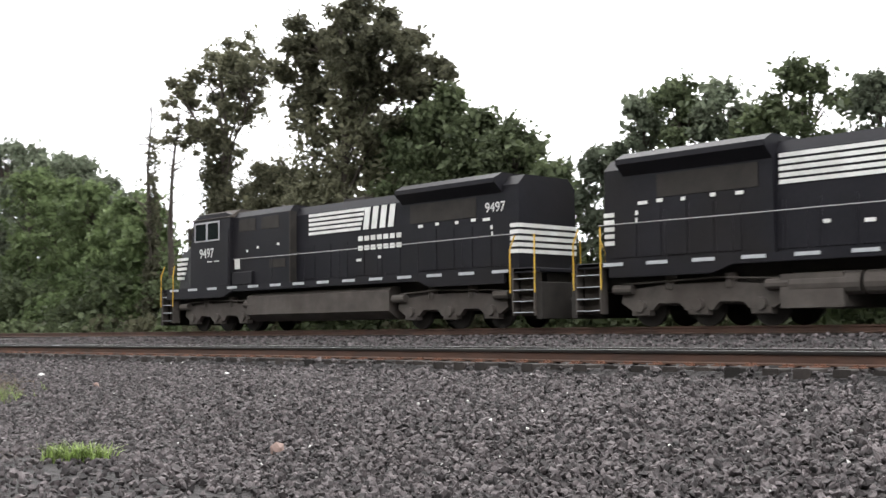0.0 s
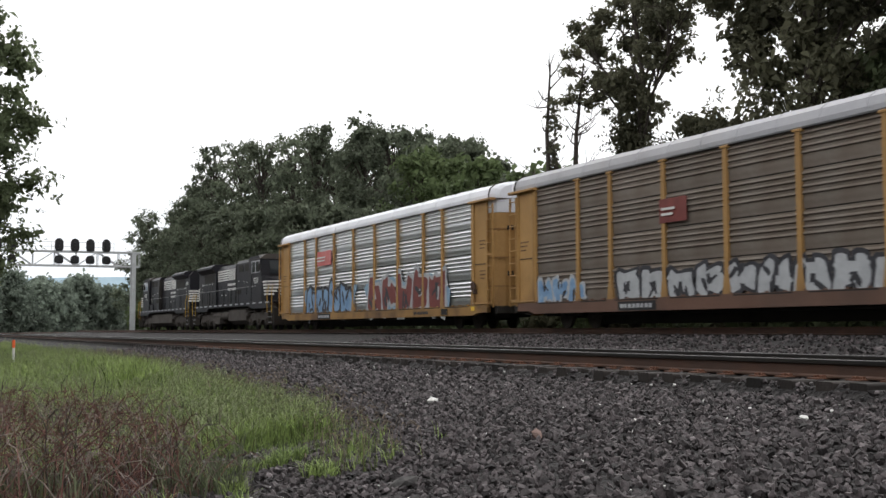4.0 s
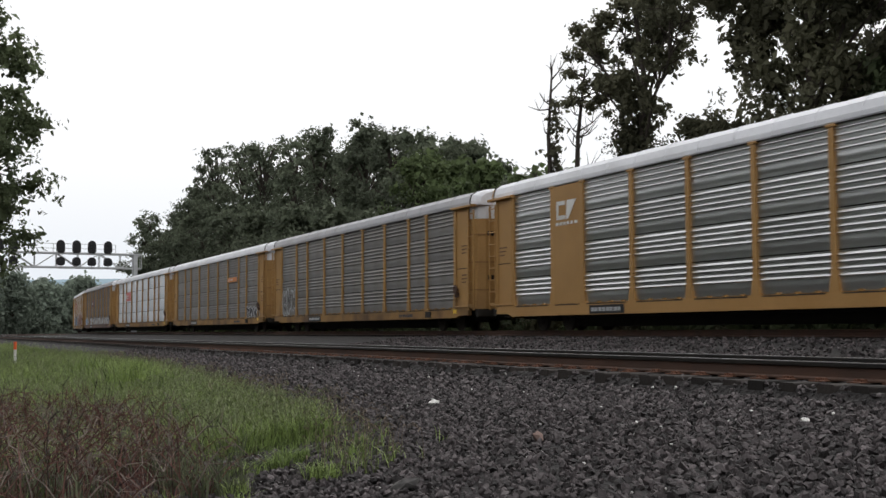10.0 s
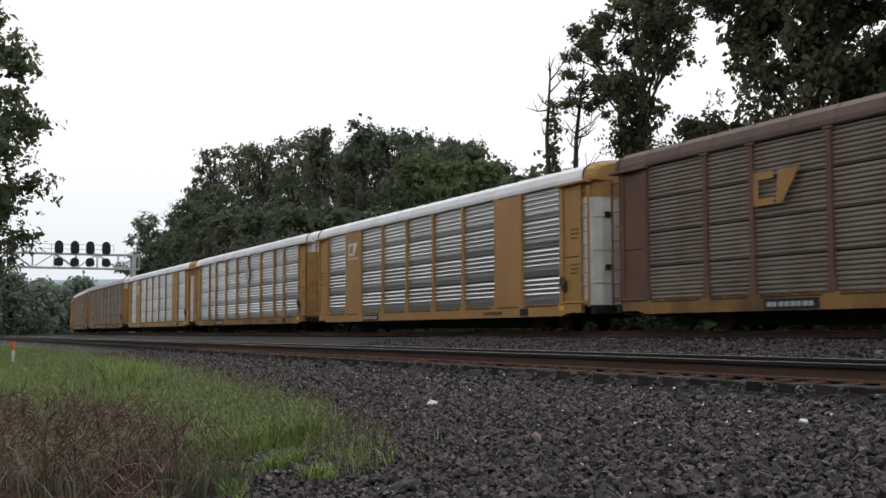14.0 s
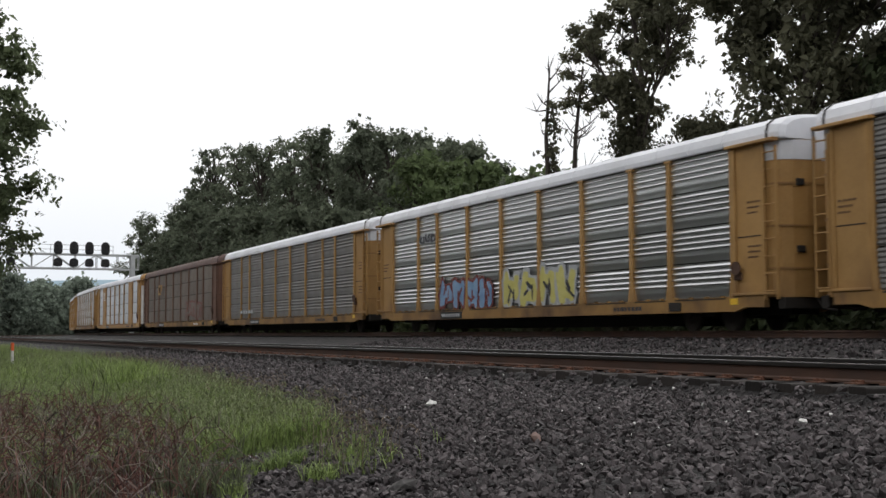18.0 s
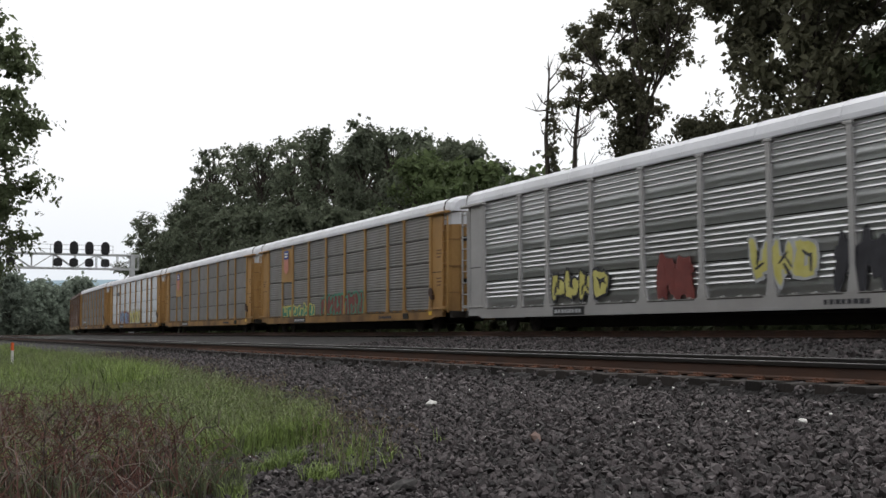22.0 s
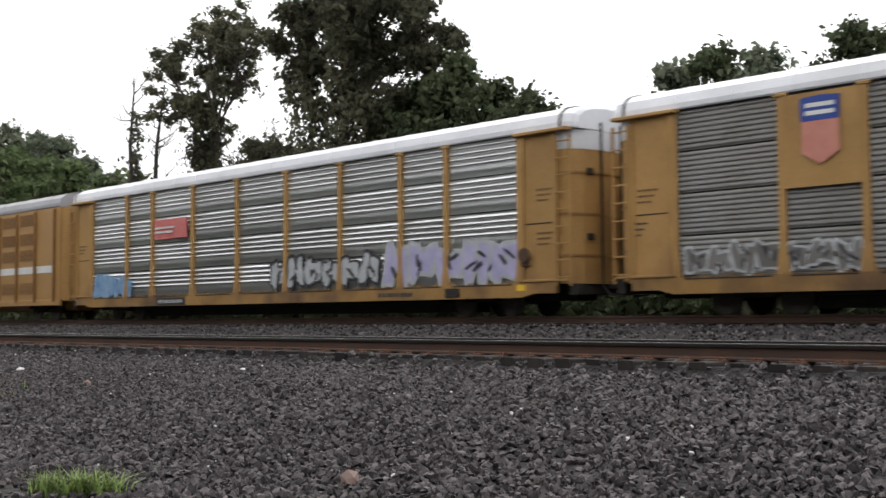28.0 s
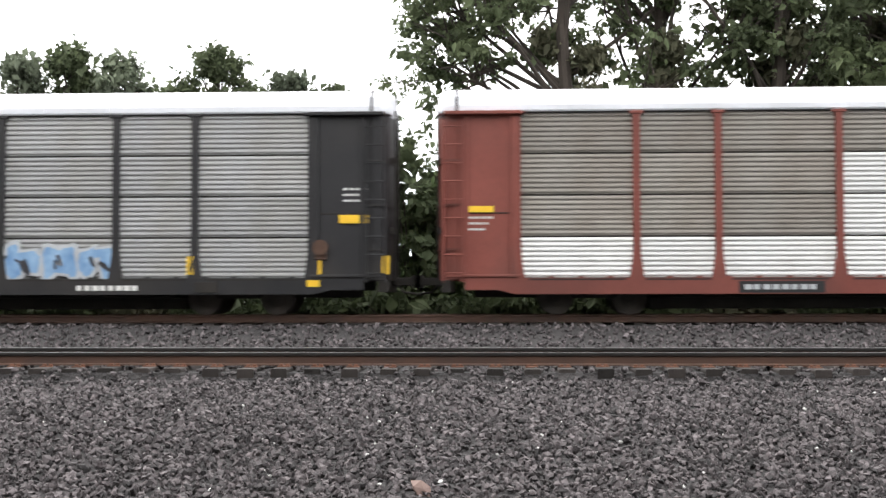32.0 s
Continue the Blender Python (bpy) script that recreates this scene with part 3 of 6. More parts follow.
def blob(g, cx, cz, w, h, y, rnd, n=14, rough=0.22, mi=0, tilt=0.0):
    """A spray-painted shape: an uneven rounded outline, a few millimetres thick."""
    ph = [rnd.uniform(0, 6.28) for _ in range(3)]
    out = []
    for i in range(n):
        a = 2 * math.pi * i / n
        r = 1 + rough * (math.sin(2 * a + ph[0]) * 0.5 + math.sin(3 * a + ph[1]) * 0.5 + math.sin(5 * a + ph[2]) * 0.35)
        ca, sa = math.cos(a), math.sin(a)
        px, pz = w * 0.5 * r * math.copysign(abs(ca) ** 0.6, ca), h * 0.5 * r * math.copysign(abs(sa) ** 0.6, sa)
        out.append((cx + px * math.cos(tilt) + pz * math.sin(tilt), cz + pz * math.cos(tilt) - px * math.sin(tilt)))
    g.prism(out, "y", y, y + 0.004, mi)


def graffiti(root, u0, u1, z0, z1, fill, edge, seed, letters=5, label="", ground=""):
    """Spray-paint letters that cannot be read, as fat strokes with outlines over the ribs."""
    rnd = random.Random(seed)
    w = (u1 - u0) / letters
    y = -SIDE + 0.012
    for i in range(letters):
        back, front = Geo(), Geo()
        cx, cz = along(u0 + (i + 0.5) * w), (z0 + z1) / 2 + rnd.uniform(-0.06, 0.06) * (z1 - z0)
        h, tilt = (z1 - z0) * rnd.uniform(0.82, 1.02), rnd.uniform(-0.3, 0.3)
        bar, lean = rnd.uniform(-0.3, 0.3) * h, rnd.uniform(-0.25, 0.25)
        strokes = [(-0.27, 0.0, 0.46, 1.0, tilt), (0.27, rnd.uniform(-0.08, 0.08) * h, 0.42, rnd.uniform(0.6, 1.0), -tilt * 0.5 + lean), (0.0, bar, 0.95, 0.30, lean)]
        if rnd.random() < 0.5:
            strokes.append((0.05, -bar, 0.8, 0.26, -lean))
        for k, (sx, sz, sw, sh, st) in enumerate(strokes):
            state = rnd.getstate()
            blob(back, cx + sx * w, cz + sz, w * (sw + 0.14), h * sh + w * 0.12, y - 0.0011 * k, rnd, 16, 0.22, tilt=st)
            rnd.setstate(state)
            blob(front, cx + sx * w, cz + sz, w * sw * 0.86, h * sh * 0.9, y - 0.006 - 0.0011 * k, rnd, 16, 0.24, tilt=st)
        art = part("graffiti_letter", back, M[edge], root, label or "spray-painted graffiti letter")
        if ground:
            cloud = Geo()
            blob(cloud, cx, cz - 0.1 * (z1 - z0), w * 1.5, (z1 - z0) * rnd.uniform(0.65, 0.9), y + 0.0052 - 0.0006 * (i % 2), rnd, 22, 0.3, tilt=rnd.uniform(-0.2, 0.2))
            cloud.v = [(a, b, max(c, 0.53)) for a, b, c in cloud.v]
            part("painted_ground", cloud, M[ground], art, "cloud of paint behind the letter")
        part("letter_fill", front, M[fill], art)
        for k in range(rnd.choice((2, 3))):
            line = Geo()
            lx, lz = cx + rnd.uniform(-0.25, 0.25) * w, cz + rnd.uniform(-0.22, 0.22) * h
            blob(line, lx, lz, w * rnd.uniform(0.07, 0.14), h * rnd.uniform(0.3, 0.5), y - 0.0125 - 0.001 * k, rnd, 10, 0.2, tilt=rnd.uniform(-1.2, 1.2))
            part("letter_line", line, M["s_dark" if edge == "s_pale" and fill != "s_dark" else edge], art)


def letter_bars(root, u0, u1, z0, z1, mat, seed, n=6, out=0.07):
    """Small lettering shown as plain bars."""
    rnd = random.Random(seed)
    w = (u1 - u0) / n
    for i in range(n):
        g = Geo().box(along(u0 + i * w), along(u0 + (i + rnd.uniform(0.6, 0.82)) * w), -SIDE - out, -SIDE - out + 0.006, z0, z1)
        part("letter_bar", g, M[mat], root)


def worm_logo(root, uc, zc, s, mat, out=0.07):
    """A rounded bar frame and a slanted block beside it, in one colour."""
    x, y0, y1 = along(uc), -SIDE - out, -SIDE - out + 0.006
    g = Geo()
    for a, b, c, d in ((-1.0, -0.78, -0.5, 0.5), (-0.78, -0.1, 0.28, 0.5), (-0.78, -0.1, -0.5, -0.28)):
        g.box(x + a * s, x + b * s, y0, y1, zc + c * s, zc + d * s)
    g.prism([(x + 0.0 * s, zc - 0.5 * s), (x + 0.25 * s, zc - 0.5 * s), (x + 1.05 * s, zc + 0.5 * s), (x + 0.1 * s, zc + 0.5 * s)], "y", y0, y1)
    part("emblem", g, M[mat], root, "plain emblem")


def shield(root, uc, zc, s, mat_plate):
    """A plate with a blue-topped, faded red shield."""
    p = plate("emblem_plate", root, uc - 0.88, uc + 0.88, zc - 1.3 * s, zc + 1.1 * s, mat_plate, "yellow plate with a shield")
    x = along(uc)
    top, low = Geo(), Geo()
    y = -SIDE - 0.07
    top.prism([(x - 0.55 * s, zc + 0.95 * s), (x, zc + 1.0 * s), (x + 0.55 * s, zc + 0.95 * s), (x + 0.52 * s, zc + 0.35 * s), (x - 0.52 * s, zc + 0.35 * s)], "y", y, y + 0.006)
    low.prism([(x - 0.5 * s, zc + 0.35 * s), (x + 0.5 * s, zc + 0.35 * s), (x + 0.52 * s, zc - 0.45 * s), (x, zc - 0.75 * s), (x - 0.52 * s, zc - 0.45 * s)], "y", y, y + 0.006)
    part("shield_top", top, M["blue"], root)
    part("shield_field", low, M["shield_red"], root)
    bars = Geo()
    for k in (0.75, 0.55):
        bars.box(x - 0.4 * s, x + 0.4 * s, y - 0.004, y + 0.001, zc + (k - 0.05) * s, zc + (k + 0.06) * s)
    part("shield_lettering", bars, M["white"], root)


def autorack(label, trim, panel, style, roof, cap="roof_white", ends=None, sill=None, plates=(), swap=None, tail=None):
    """A two- or three-deck covered auto carrier with screened sides."""
    root = tagged(new("autorack_car"), label, "rail car", "auto carriers of the train")
    ends = ends or trim
    sill = sill or ("yellow_sill" if trim == "yellow" else trim)
    def sill_make():
        g = Geo()
        for s in (-1, 1):
            y0, y1 = sorted((s * (SIDE + 0.02), s * 1.36))
            g.prism([(-BODY / 2, 0.60), (-12.3, 0.60), (-11.9, 0.50), (11.9, 0.50), (12.3, 0.60), (BODY / 2, 0.60), (BODY / 2, SILL_TOP), (-BODY / 2, SILL_TOP)], "y", y0, y1)
            for x in np.arange(-11.8, 11.9, 0.7):
                g.box(x, x + 0.12, s * 1.47 - 0.04, s * 1.47 + 0.04, SILL_TOP - 0.002, SILL_TOP + 0.045)
        return g.mesh("side_sill", M[sill])
    part("side_sill", shared(("sill", sill), sill_make), None, root)
    part("centre_sill", shared("centre_sill", lambda: Geo().rbox(-BODY / 2 + 0.2, BODY / 2 - 0.2, -0.45, 0.45, 0.42, 0.82).mesh("centre_sill", M["under"])), None, root)
    part("floor_deck", shared("floor_deck", lambda: Geo().rbox(-BODY / 2, BODY / 2, -1.35, 1.35, 0.822, 0.86).mesh("floor_deck", M["under"])), None, root)
    # dark block added for a deep centre sill and the shade beneath
    part("belly_beam", shared("belly_beam", lambda: Geo().rbox(-8.6, 8.6, -0.75, 0.75, 0.14, 0.418).mesh("belly_beam", M["under"])), None, root)
    part("brake_pipe", shared("brake_pipe", lambda: Geo().tube((-8.4, -1.1, 0.45), (8.4, -1.1, 0.45), 0.04, 0.04, 6).mesh("brake_pipe", M["under"])), None, root)
    back = (panel, "back")
    part("inner_wall", shared(back, lambda: Geo().rbox(-BODY / 2 + 0.3, BODY / 2 - 0.3, 1.36, 1.46, SILL_TOP, EAVE).mesh("inner_wall", M[panel])), None, root)
    # dark sheet added behind the screens so the slots between rows look shaded
    part("liner", shared("liner", lambda: Geo().rbox(-BODY / 2 + END, BODY / 2 - END, -1.392, -1.372, SILL_TOP, EAVE - 0.03, 0.004).mesh("liner", M["under"])), None, root, "dark sheet added behind the panels as shade in slots")
    for b, (x0, x1) in enumerate(EDGES):
        for row in range(4):
            mat = panel
            if swap and (b, row) in swap:
                mat = swap[(b, row)]
            part("screen_panel", panel_mesh(style, BAYS[b], mat), None, root, at=pose((x0 + x1) / 2, 0, SILL_TOP + row * PANEL))
    for b, (x0, x1) in enumerate(EDGES):
        wide = BAYS[b]
        # dark strip on the sill stands for the shaded gap below the panels
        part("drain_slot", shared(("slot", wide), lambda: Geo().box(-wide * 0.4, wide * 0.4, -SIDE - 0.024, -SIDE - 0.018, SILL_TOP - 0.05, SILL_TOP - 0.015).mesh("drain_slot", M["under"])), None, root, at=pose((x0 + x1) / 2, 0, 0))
    for x in [e[0] for e in EDGES] + [EDGES[-1][1]]:
        part("post", post_mesh(trim), None, root, at=pose(x, 0, 0))
    add_roof(root, roof, BODY + 0.36)
    # dark strip added as the shade in the gap under the eave
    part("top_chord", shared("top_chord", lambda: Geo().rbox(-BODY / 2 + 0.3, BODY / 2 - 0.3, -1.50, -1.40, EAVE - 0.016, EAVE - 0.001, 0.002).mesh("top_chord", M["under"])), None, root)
    for w in (-1, 1):
        m = pose(w * (BODY / 2 - END / 2), 0, 0)
        e = part("end_plate", end_section(ends, "end_plate"), None, root, at=m if w < 0 else m @ Matrix.Diagonal((-1, 1, 1, 1)))
        for piece in ("corner_post", "stile", "header", "plate_seam", "lower_rail"):
            part(piece, end_section(ends, piece), None, e)
        part("ladder", ladder_mesh(ends), None, e, at=pose(-END / 2, 0, 0))
        for s in (-1, 1):
            hang_end_door(root, tail if tail and w > 0 else ends, s, pose(w * BODY / 2, 0, 0) @ Matrix.Diagonal((w, 1, 1, 1)), cap if trim in ("yellow", "orange", "silver") else "")
        part("end_cap", end_cap_mesh(cap), None, root, "whitish cap over the end doors", at=pose(w * (BODY / 2 + 0.185), 0, 0) @ Matrix.Diagonal((w, 1, 1, 1)))
        coupler(root, w * (BODY / 2 + 0.5), w)
        part("roof_seal", shared("roof_seal", lambda: Geo().prism([(a * 1.012, z + 0.02) for a, z in ROOF] + [(-a * 1.012, z + 0.02) for a, z in ROOF[-2::-1]], "x", -0.03, 0.03).mesh("roof_seal", M["under"])), None, root, "dark seam before the end cap", at=pose(w * (BODY / 2 + 0.19), 0, 0))
        part("end_beam", shared(("end_beam", sill), lambda: Geo().rbox(-0.12, 0.12, -1.35, 1.35, 0.55, SILL_TOP - 0.05, 0.02).mesh("end_beam", M["under"])), None, root, at=pose(w * (BODY / 2 + 0.45), 0, 0))
        truck(root, w * 10.0)
        if w > 0:
            part("brake_wheel", shared("brake", lambda: Geo().tube((0, -1.60, 1.62), (0, -1.57, 1.62), 0.19, 0.19, 14).tube((0, -1.60, 1.62), (0, -1.47, 1.62), 0.05, 0.05, 8).rbox(-0.13, 0.13, -1.55, -1.47, 1.32, 1.52, 0.02).mesh("brake_wheel", M["rust"])), None, root, "rusty brake wheel", at=pose(BODY / 2 - END + 0.22, 0, 0))
            part("reflector", shared("end_reflector", lambda: Geo().rbox(-0.15, 0.15, -SIDE - 0.03, -SIDE - 0.02, SILL_TOP - 0.2, SILL_TOP - 0.04, 0.003).mesh("reflector", M["reflector"])), None, root, "yellow reflector", at=pose(BODY / 2 - END + 0.05, 0, 0))
    mark = "white" if trim in ("black", "brown", "red") else "s_dark"
    board = shared("number_board", lambda: Geo().rbox(-1.0, 1.0, -SIDE - 0.026, -SIDE - 0.021, 0.52, 0.80, 0.002).mesh("number_board", M["signal_black"]))
    part("number_board", board, None, root, "black board with plain pale bars", at=pose(along(8.1), 0, 0))
    letter_bars(root, 7.25, 8.95, 0.60, 0.72, "s_pale", 52, 8, 0.036)
    letter_bars(root, 19.6, 21.1, 0.60, 0.72, mark, 137, 8, 0.028)
    part("sill_placard", shared("placard", lambda: Geo().rbox(-0.28, 0.28, -SIDE - 0.05, -SIDE - 0.02, 0.55, 0.80, 0.006).mesh("sill_placard", M["under"])), None, root, at=pose(10.2 - 0.9, 0, 0.0))
    if trim in ("yellow", "orange"):
        data_block(root, 25.75, 3.3, "stencil")
        data_block(root, 25.75, 2.15, "stencil")
        data_block(root, 1.0, 3.0, "stencil")
    for kind, *a in plates:
        kind(root, *a)
    return root


def reflectors(root, us, z0=0.98, z1=1.42):
    for u in us:
        plate("reflector", root, u - 0.09, u + 0.09, z0, z1, "reflector", "yellow reflector", 0.04)


def tag(root, u0, u1, z0, z1, mat):
    p = plate("tag", root, u0, u1, z0, z1, mat)
    letter_bars(root, u0 + 0.15, u1 - 0.15, z0 + (z1 - z0) * 0.52, z0 + (z1 - z0) * 0.62, "white", 3, 1)
    letter_bars(root, u0 + 0.15, u1 - 0.3, z0 + (z1 - z0) * 0.3, z0 + (z1 - z0) * 0.4, "white", 4, 1)


def data_block(root, u, z, mat="white"):
    for k in range(3):
        letter_bars(root, u, u + 0.6 - 0.1 * k, z - 0.14 * k, z - 0.14 * k + 0.05, mat, k + 5, 4 + k, -0.018)


def solid_bay(root, b, mat):
    """A flat plate in place of the screens of one bay."""
    x0, x1 = EDGES[b]
    part("bay_plate", Geo().rbox(x0 + 0.06, x1 - 0.06, -SIDE - 0.005, -SIDE + 0.012, SILL_TOP + 0.01, EAVE - 0.03, 0.004), M[mat], root)


def articulated_unit(label, joint, seed):
    """One half of a two-unit auto carrier with flat sides, vents and a white stripe. joint: +1 or -1, the end where the halves meet."""
    root = tagged(new("articulated_auto_carrier"), label, "rail car", "two-unit auto carriers")
    L, n = 21.3, 11
    add_roof(root, "roof_grey", L)
    def sill():
        g = Geo()
        for s in (-1, 1):
            y0, y1 = sorted((s * SIDE, s * 1.36))
            g.rbox(-L / 2, L / 2, y0, y1, 0.62, SILL_TOP)
        g.rbox(-L / 2 + 0.3, L / 2 - 0.3, -0.5, 0.5, 0.4, 0.85)
        return g.mesh("side_sill", M["orange"])
    part("side_sill", shared("unit_sill", sill), None, root)
    part("inner_wall", shared("unit_back", lambda: Geo().rbox(-L / 2, L / 2, 1.36, 1.46, SILL_TOP, EAVE).mesh("inner_wall", M["orange"])), None, root)
    w = (L - 1.0) / n
    bay = shared("unit_bay", lambda: Geo().rbox(-w / 2 + 0.03, w / 2 - 0.03, -SIDE + 0.03, -1.38, SILL_TOP, EAVE, 0.01).mesh("side_panel", M["orange"]))
    post = shared("unit_post", lambda: Geo().rbox(-0.06, 0.06, -SIDE - 0.075, -1.38, SILL_TOP - 0.1, EAVE - 0.1, 0.012).mesh("post", M["grille"]))
    def vent():
        g = Geo()
        for k in range(9):
            z = k * 0.058
            g.prism([(-SIDE + 0.033, z), (-SIDE + 0.005, z + 0.008), (-SIDE + 0.033, z + 0.044)], "x", -w * 0.36, w * 0.36)
        return g.mesh("vent", M["grille"])
    stripe = shared("unit_stripe", lambda: Geo().rbox(-w / 2 + 0.06, w / 2 - 0.06, -SIDE + 0.018, -SIDE + 0.032, 2.05, 2.36, 0.003).mesh("stripe", M["white"]))
    for i in range(n):
        x = -L / 2 + 0.5 + (i + 0.5) * w
        b = part("side_panel", bay, None, root, at=pose(x, 0, 0))
        for z in (1.15, 2.62, 3.35, 4.2):
            if i != (0 if joint > 0 else n - 1):
                part("vent", shared("vent", vent), None, b, at=pose(0, 0, z))
        part("stripe", stripe, None, b)
        part("post", post, None, root, at=pose(x - w / 2, 0, 0))
    part("post", post, None, root, at=pose(L / 2 - 0.5, 0, 0))
    for s in (-1, 1):
        part("end_plate", shared("unit_end", lambda: Geo().rbox(-0.24, 0.24, -SIDE + 0.02, 1.46, SILL_TOP, EAVE).mesh("end_plate", M["orange"])), None, root, at=pose(s * (L / 2 - 0.25), 0, 0))
        truck(root, s * (L / 2 - (2.6 if s != joint else 0.4)))
    if joint > 0:
        part("bellows", Geo().rbox(-0.42, 0.42, -1.42, 1.42, 0.9, 5.4, 0.3), M["under"], root, "dark bellows between the two units", at=pose(L / 2 + 0.4, 0, 0))
    else:
        for s in (-1, 1):
            hang_end_door(root, "orange", s, pose(L / 2 - 0.06, 0, 0))
    rnd = random.Random(seed)
    for k in range(2):
        plate("name_board", root, 7.35 + k * 1.8, 8.7 + k * 1.8, 2.06, 2.36, "signal_black", "black board with plain pale bars", 0.02)
        letter_bars(root, 7.5 + k * 1.8, 8.55 + k * 1.8, 2.13, 2.29, "s_pale", seed + k, 4 + k, -0.004)
    letter_bars(root, 11.2, 11.9, 1.5, 2.0, "s_pale", seed + 7, 1, -0.01)
    letter_bars(root, 13.1, 13.8, 1.5, 2.0, "s_pale", seed + 8, 1, -0.01)
    if joint > 0:
        letter_bars(root, 4.0, 4.9, 3.3, 3.5, "tag_orange", seed + 9, 3, -0.01)
    return root


def vehicles():
    """The cars behind the engines, front to back: root and length over couplers."""
    P = 28.6
    silver = "galvanised auto carrier with yellow posts"
    cars = []
    def put(root, length=P):
        cars.append((root, length))
    put(autorack(silver + ", blue and red graffiti", "yellow", "galv", "bold", "roof_white", plates=[(tag, 7.0, 9.2, 3.3, 4.05, "tag_red"), (graffiti, 5.2, 12.2, 0.55, 2.3, "s_blue", "s_dark", 11, 4, "", "s_sky"), (graffiti, 14.2, 22.8, 0.55, 2.45, "s_red", "s_pale", 12, 5, "", "s_sky")]))
    put(autorack("rust-stained auto carrier with pale graffiti along the sill", "yellow", "galv_brown", "bold", "roof_grey", sill="brown", plates=[(tag, 9.3, 10.6, 3.0, 3.7, "s_red"), (graffiti, 2.2, 5.2, 0.8, 1.7, "s_blue", "s_pale", 21, 3), (graffiti, 7.0, 25.0, 0.7, 1.75, "s_pale", "s_dark", 22, 14)]))
    put(autorack(silver + " and ends, red tag", "yellow", "galv", "bold", "roof_white", plates=[(tag, 6.9, 9.3, 3.0, 3.85, "tag_red")]))
    put(autorack("dull grey screened auto carrier with yellow posts", "yellow", "galv_dull", "bold", "roof_white", plates=[(tag, 17.9, 20.2, 3.3, 3.6, "tag_orange"), (graffiti, 22.6, 25.4, 0.8, 1.6, "s_dark", "s_pale", 41, 4)]))
    put(autorack("dull grey screened auto carrier with white outline graffiti", "yellow", "galv_dull", "bold", "roof_grey", plates=[(graffiti, 2.3, 4.8, 0.9, 2.3, "galv_dull", "s_pale", 51, 3), (reflectors, [20.6, 22.5, 25.2], 0.7, 0.9)]))
    for k in range(3):
        if k == 1:
            put(autorack(silver, "yellow", "galv", "bold", "roof_white", plates=[(tag, 14.5, 15.3, 3.4, 4.0, "s_pale")]))
        else:
            put(autorack("galvanised auto carrier with yellow plates and an emblem", "orange", "galv", "bold", "roof_white", "orange", tail="white", plates=[(solid_bay, 1, "orange"), (solid_bay, 7, "orange"), (worm_logo, 5.75, 4.0, 0.62, "white", 0.02), (letter_bars, 5.1, 6.5, 3.5, 3.6, "white", 6, 6, 0.02)]))
    put(autorack("brown auto carrier with a yellow emblem", "brown", "galv_brown", "fine", "roof_brown", "roof_brown", sill="yellow_sill", plates=[(worm_logo, 7.7, 3.6, 0.85, "yellow"), (graffiti, 17, 22, 1.2, 2.4, "galv_brown", "s_red", 91, 5)]))
    put(autorack("stained grey auto carrier with yellow ends", "yellow", "galv_dull", "bold", "roof_white", plates=[(letter_bars, 5, 8, 1.2, 1.4, "s_pale", 8, 5)]))
    put(autorack(silver + ", blue and yellow graffiti", "yellow", "galv", "bold", "roof_white", plates=[(graffiti, 5.0, 6.6, 3.7, 4.1, "s_dark", "s_pale", 113, 3), (graffiti, 7.0, 11.6, 0.8, 2.1, "s_blue", "s_red", 111, 4), (graffiti, 12.4, 17.4, 0.8, 2.2, "s_yellow", "s_pale", 112, 4)]))
    put(autorack("grey auto carrier with yellow posts and a shield emblem", "yellow", "galv_dull", "fine", "roof_white", plates=[(shield, 5.75, 3.85, 0.78, "yellow"), (reflectors, [2.2, 12.3, 15.2], 0.68, 0.86)]))
    put(autorack("grey auto carrier with a shield emblem and graffiti", "yellow", "galv_dull", "fine", "roof_white", plates=[(shield, 5.75, 3.85, 0.78, "yellow"), (graffiti, 4.8, 10.5, 0.75, 1.5, "s_green", "s_yellow", 131, 6), (graffiti, 11.5, 17.5, 0.8, 1.9, "s_red", "s_green", 132, 6)]))
    put(autorack("all-silver auto carrier with coloured graffiti letters", "silver", "galv", "bold", "roof_white", plates=[(graffiti, 7.0, 10.4, 1.0, 2.0, "s_yellow", "s_dark", 141, 4), (graffiti, 13.0, 14.6, 0.8, 2.2, "s_red", "s_red", 142, 2), (graffiti, 17.0, 19.4, 1.2, 2.3, "s_yellow", "s_pale", 143, 3), (graffiti, 20.0, 22.0, 0.9, 2.3, "s_dark", "s_dark", 144, 3)]))
    for k in range(2):
        for joint in (1, -1):
            u = articulated_unit("yellow two-unit auto carrier with vents and a white stripe", joint, 150 + 10 * k + joint)
            if joint < 0 and k == 0:
                graffiti(u, 3.2, 12.5, 0.95, 1.75, "galv_grey", "galv_dull", 155, 8)
            if joint > 0 and k == 1:
                graffiti(u, 16, 21, 1.0, 1.7, "s_blue", "s_dark", 156, 5)
            put(u, 22.0)
    put(autorack(silver + ", white and violet graffiti", "yellow", "galv", "bold", "roof_white", plates=[(tag, 6.9, 9.2, 3.0, 3.75, "tag_red"), (graffiti, 2.3, 5.2, 0.8, 1.8, "s_blue", "s_blue", 171, 4), (graffiti, 14.2, 19.6, 0.95, 1.95, "s_pale", "s_dark", 172, 6), (graffiti, 19.8, 25.2, 0.95, 2.15, "s_violet", "s_pale", 173, 5)]))
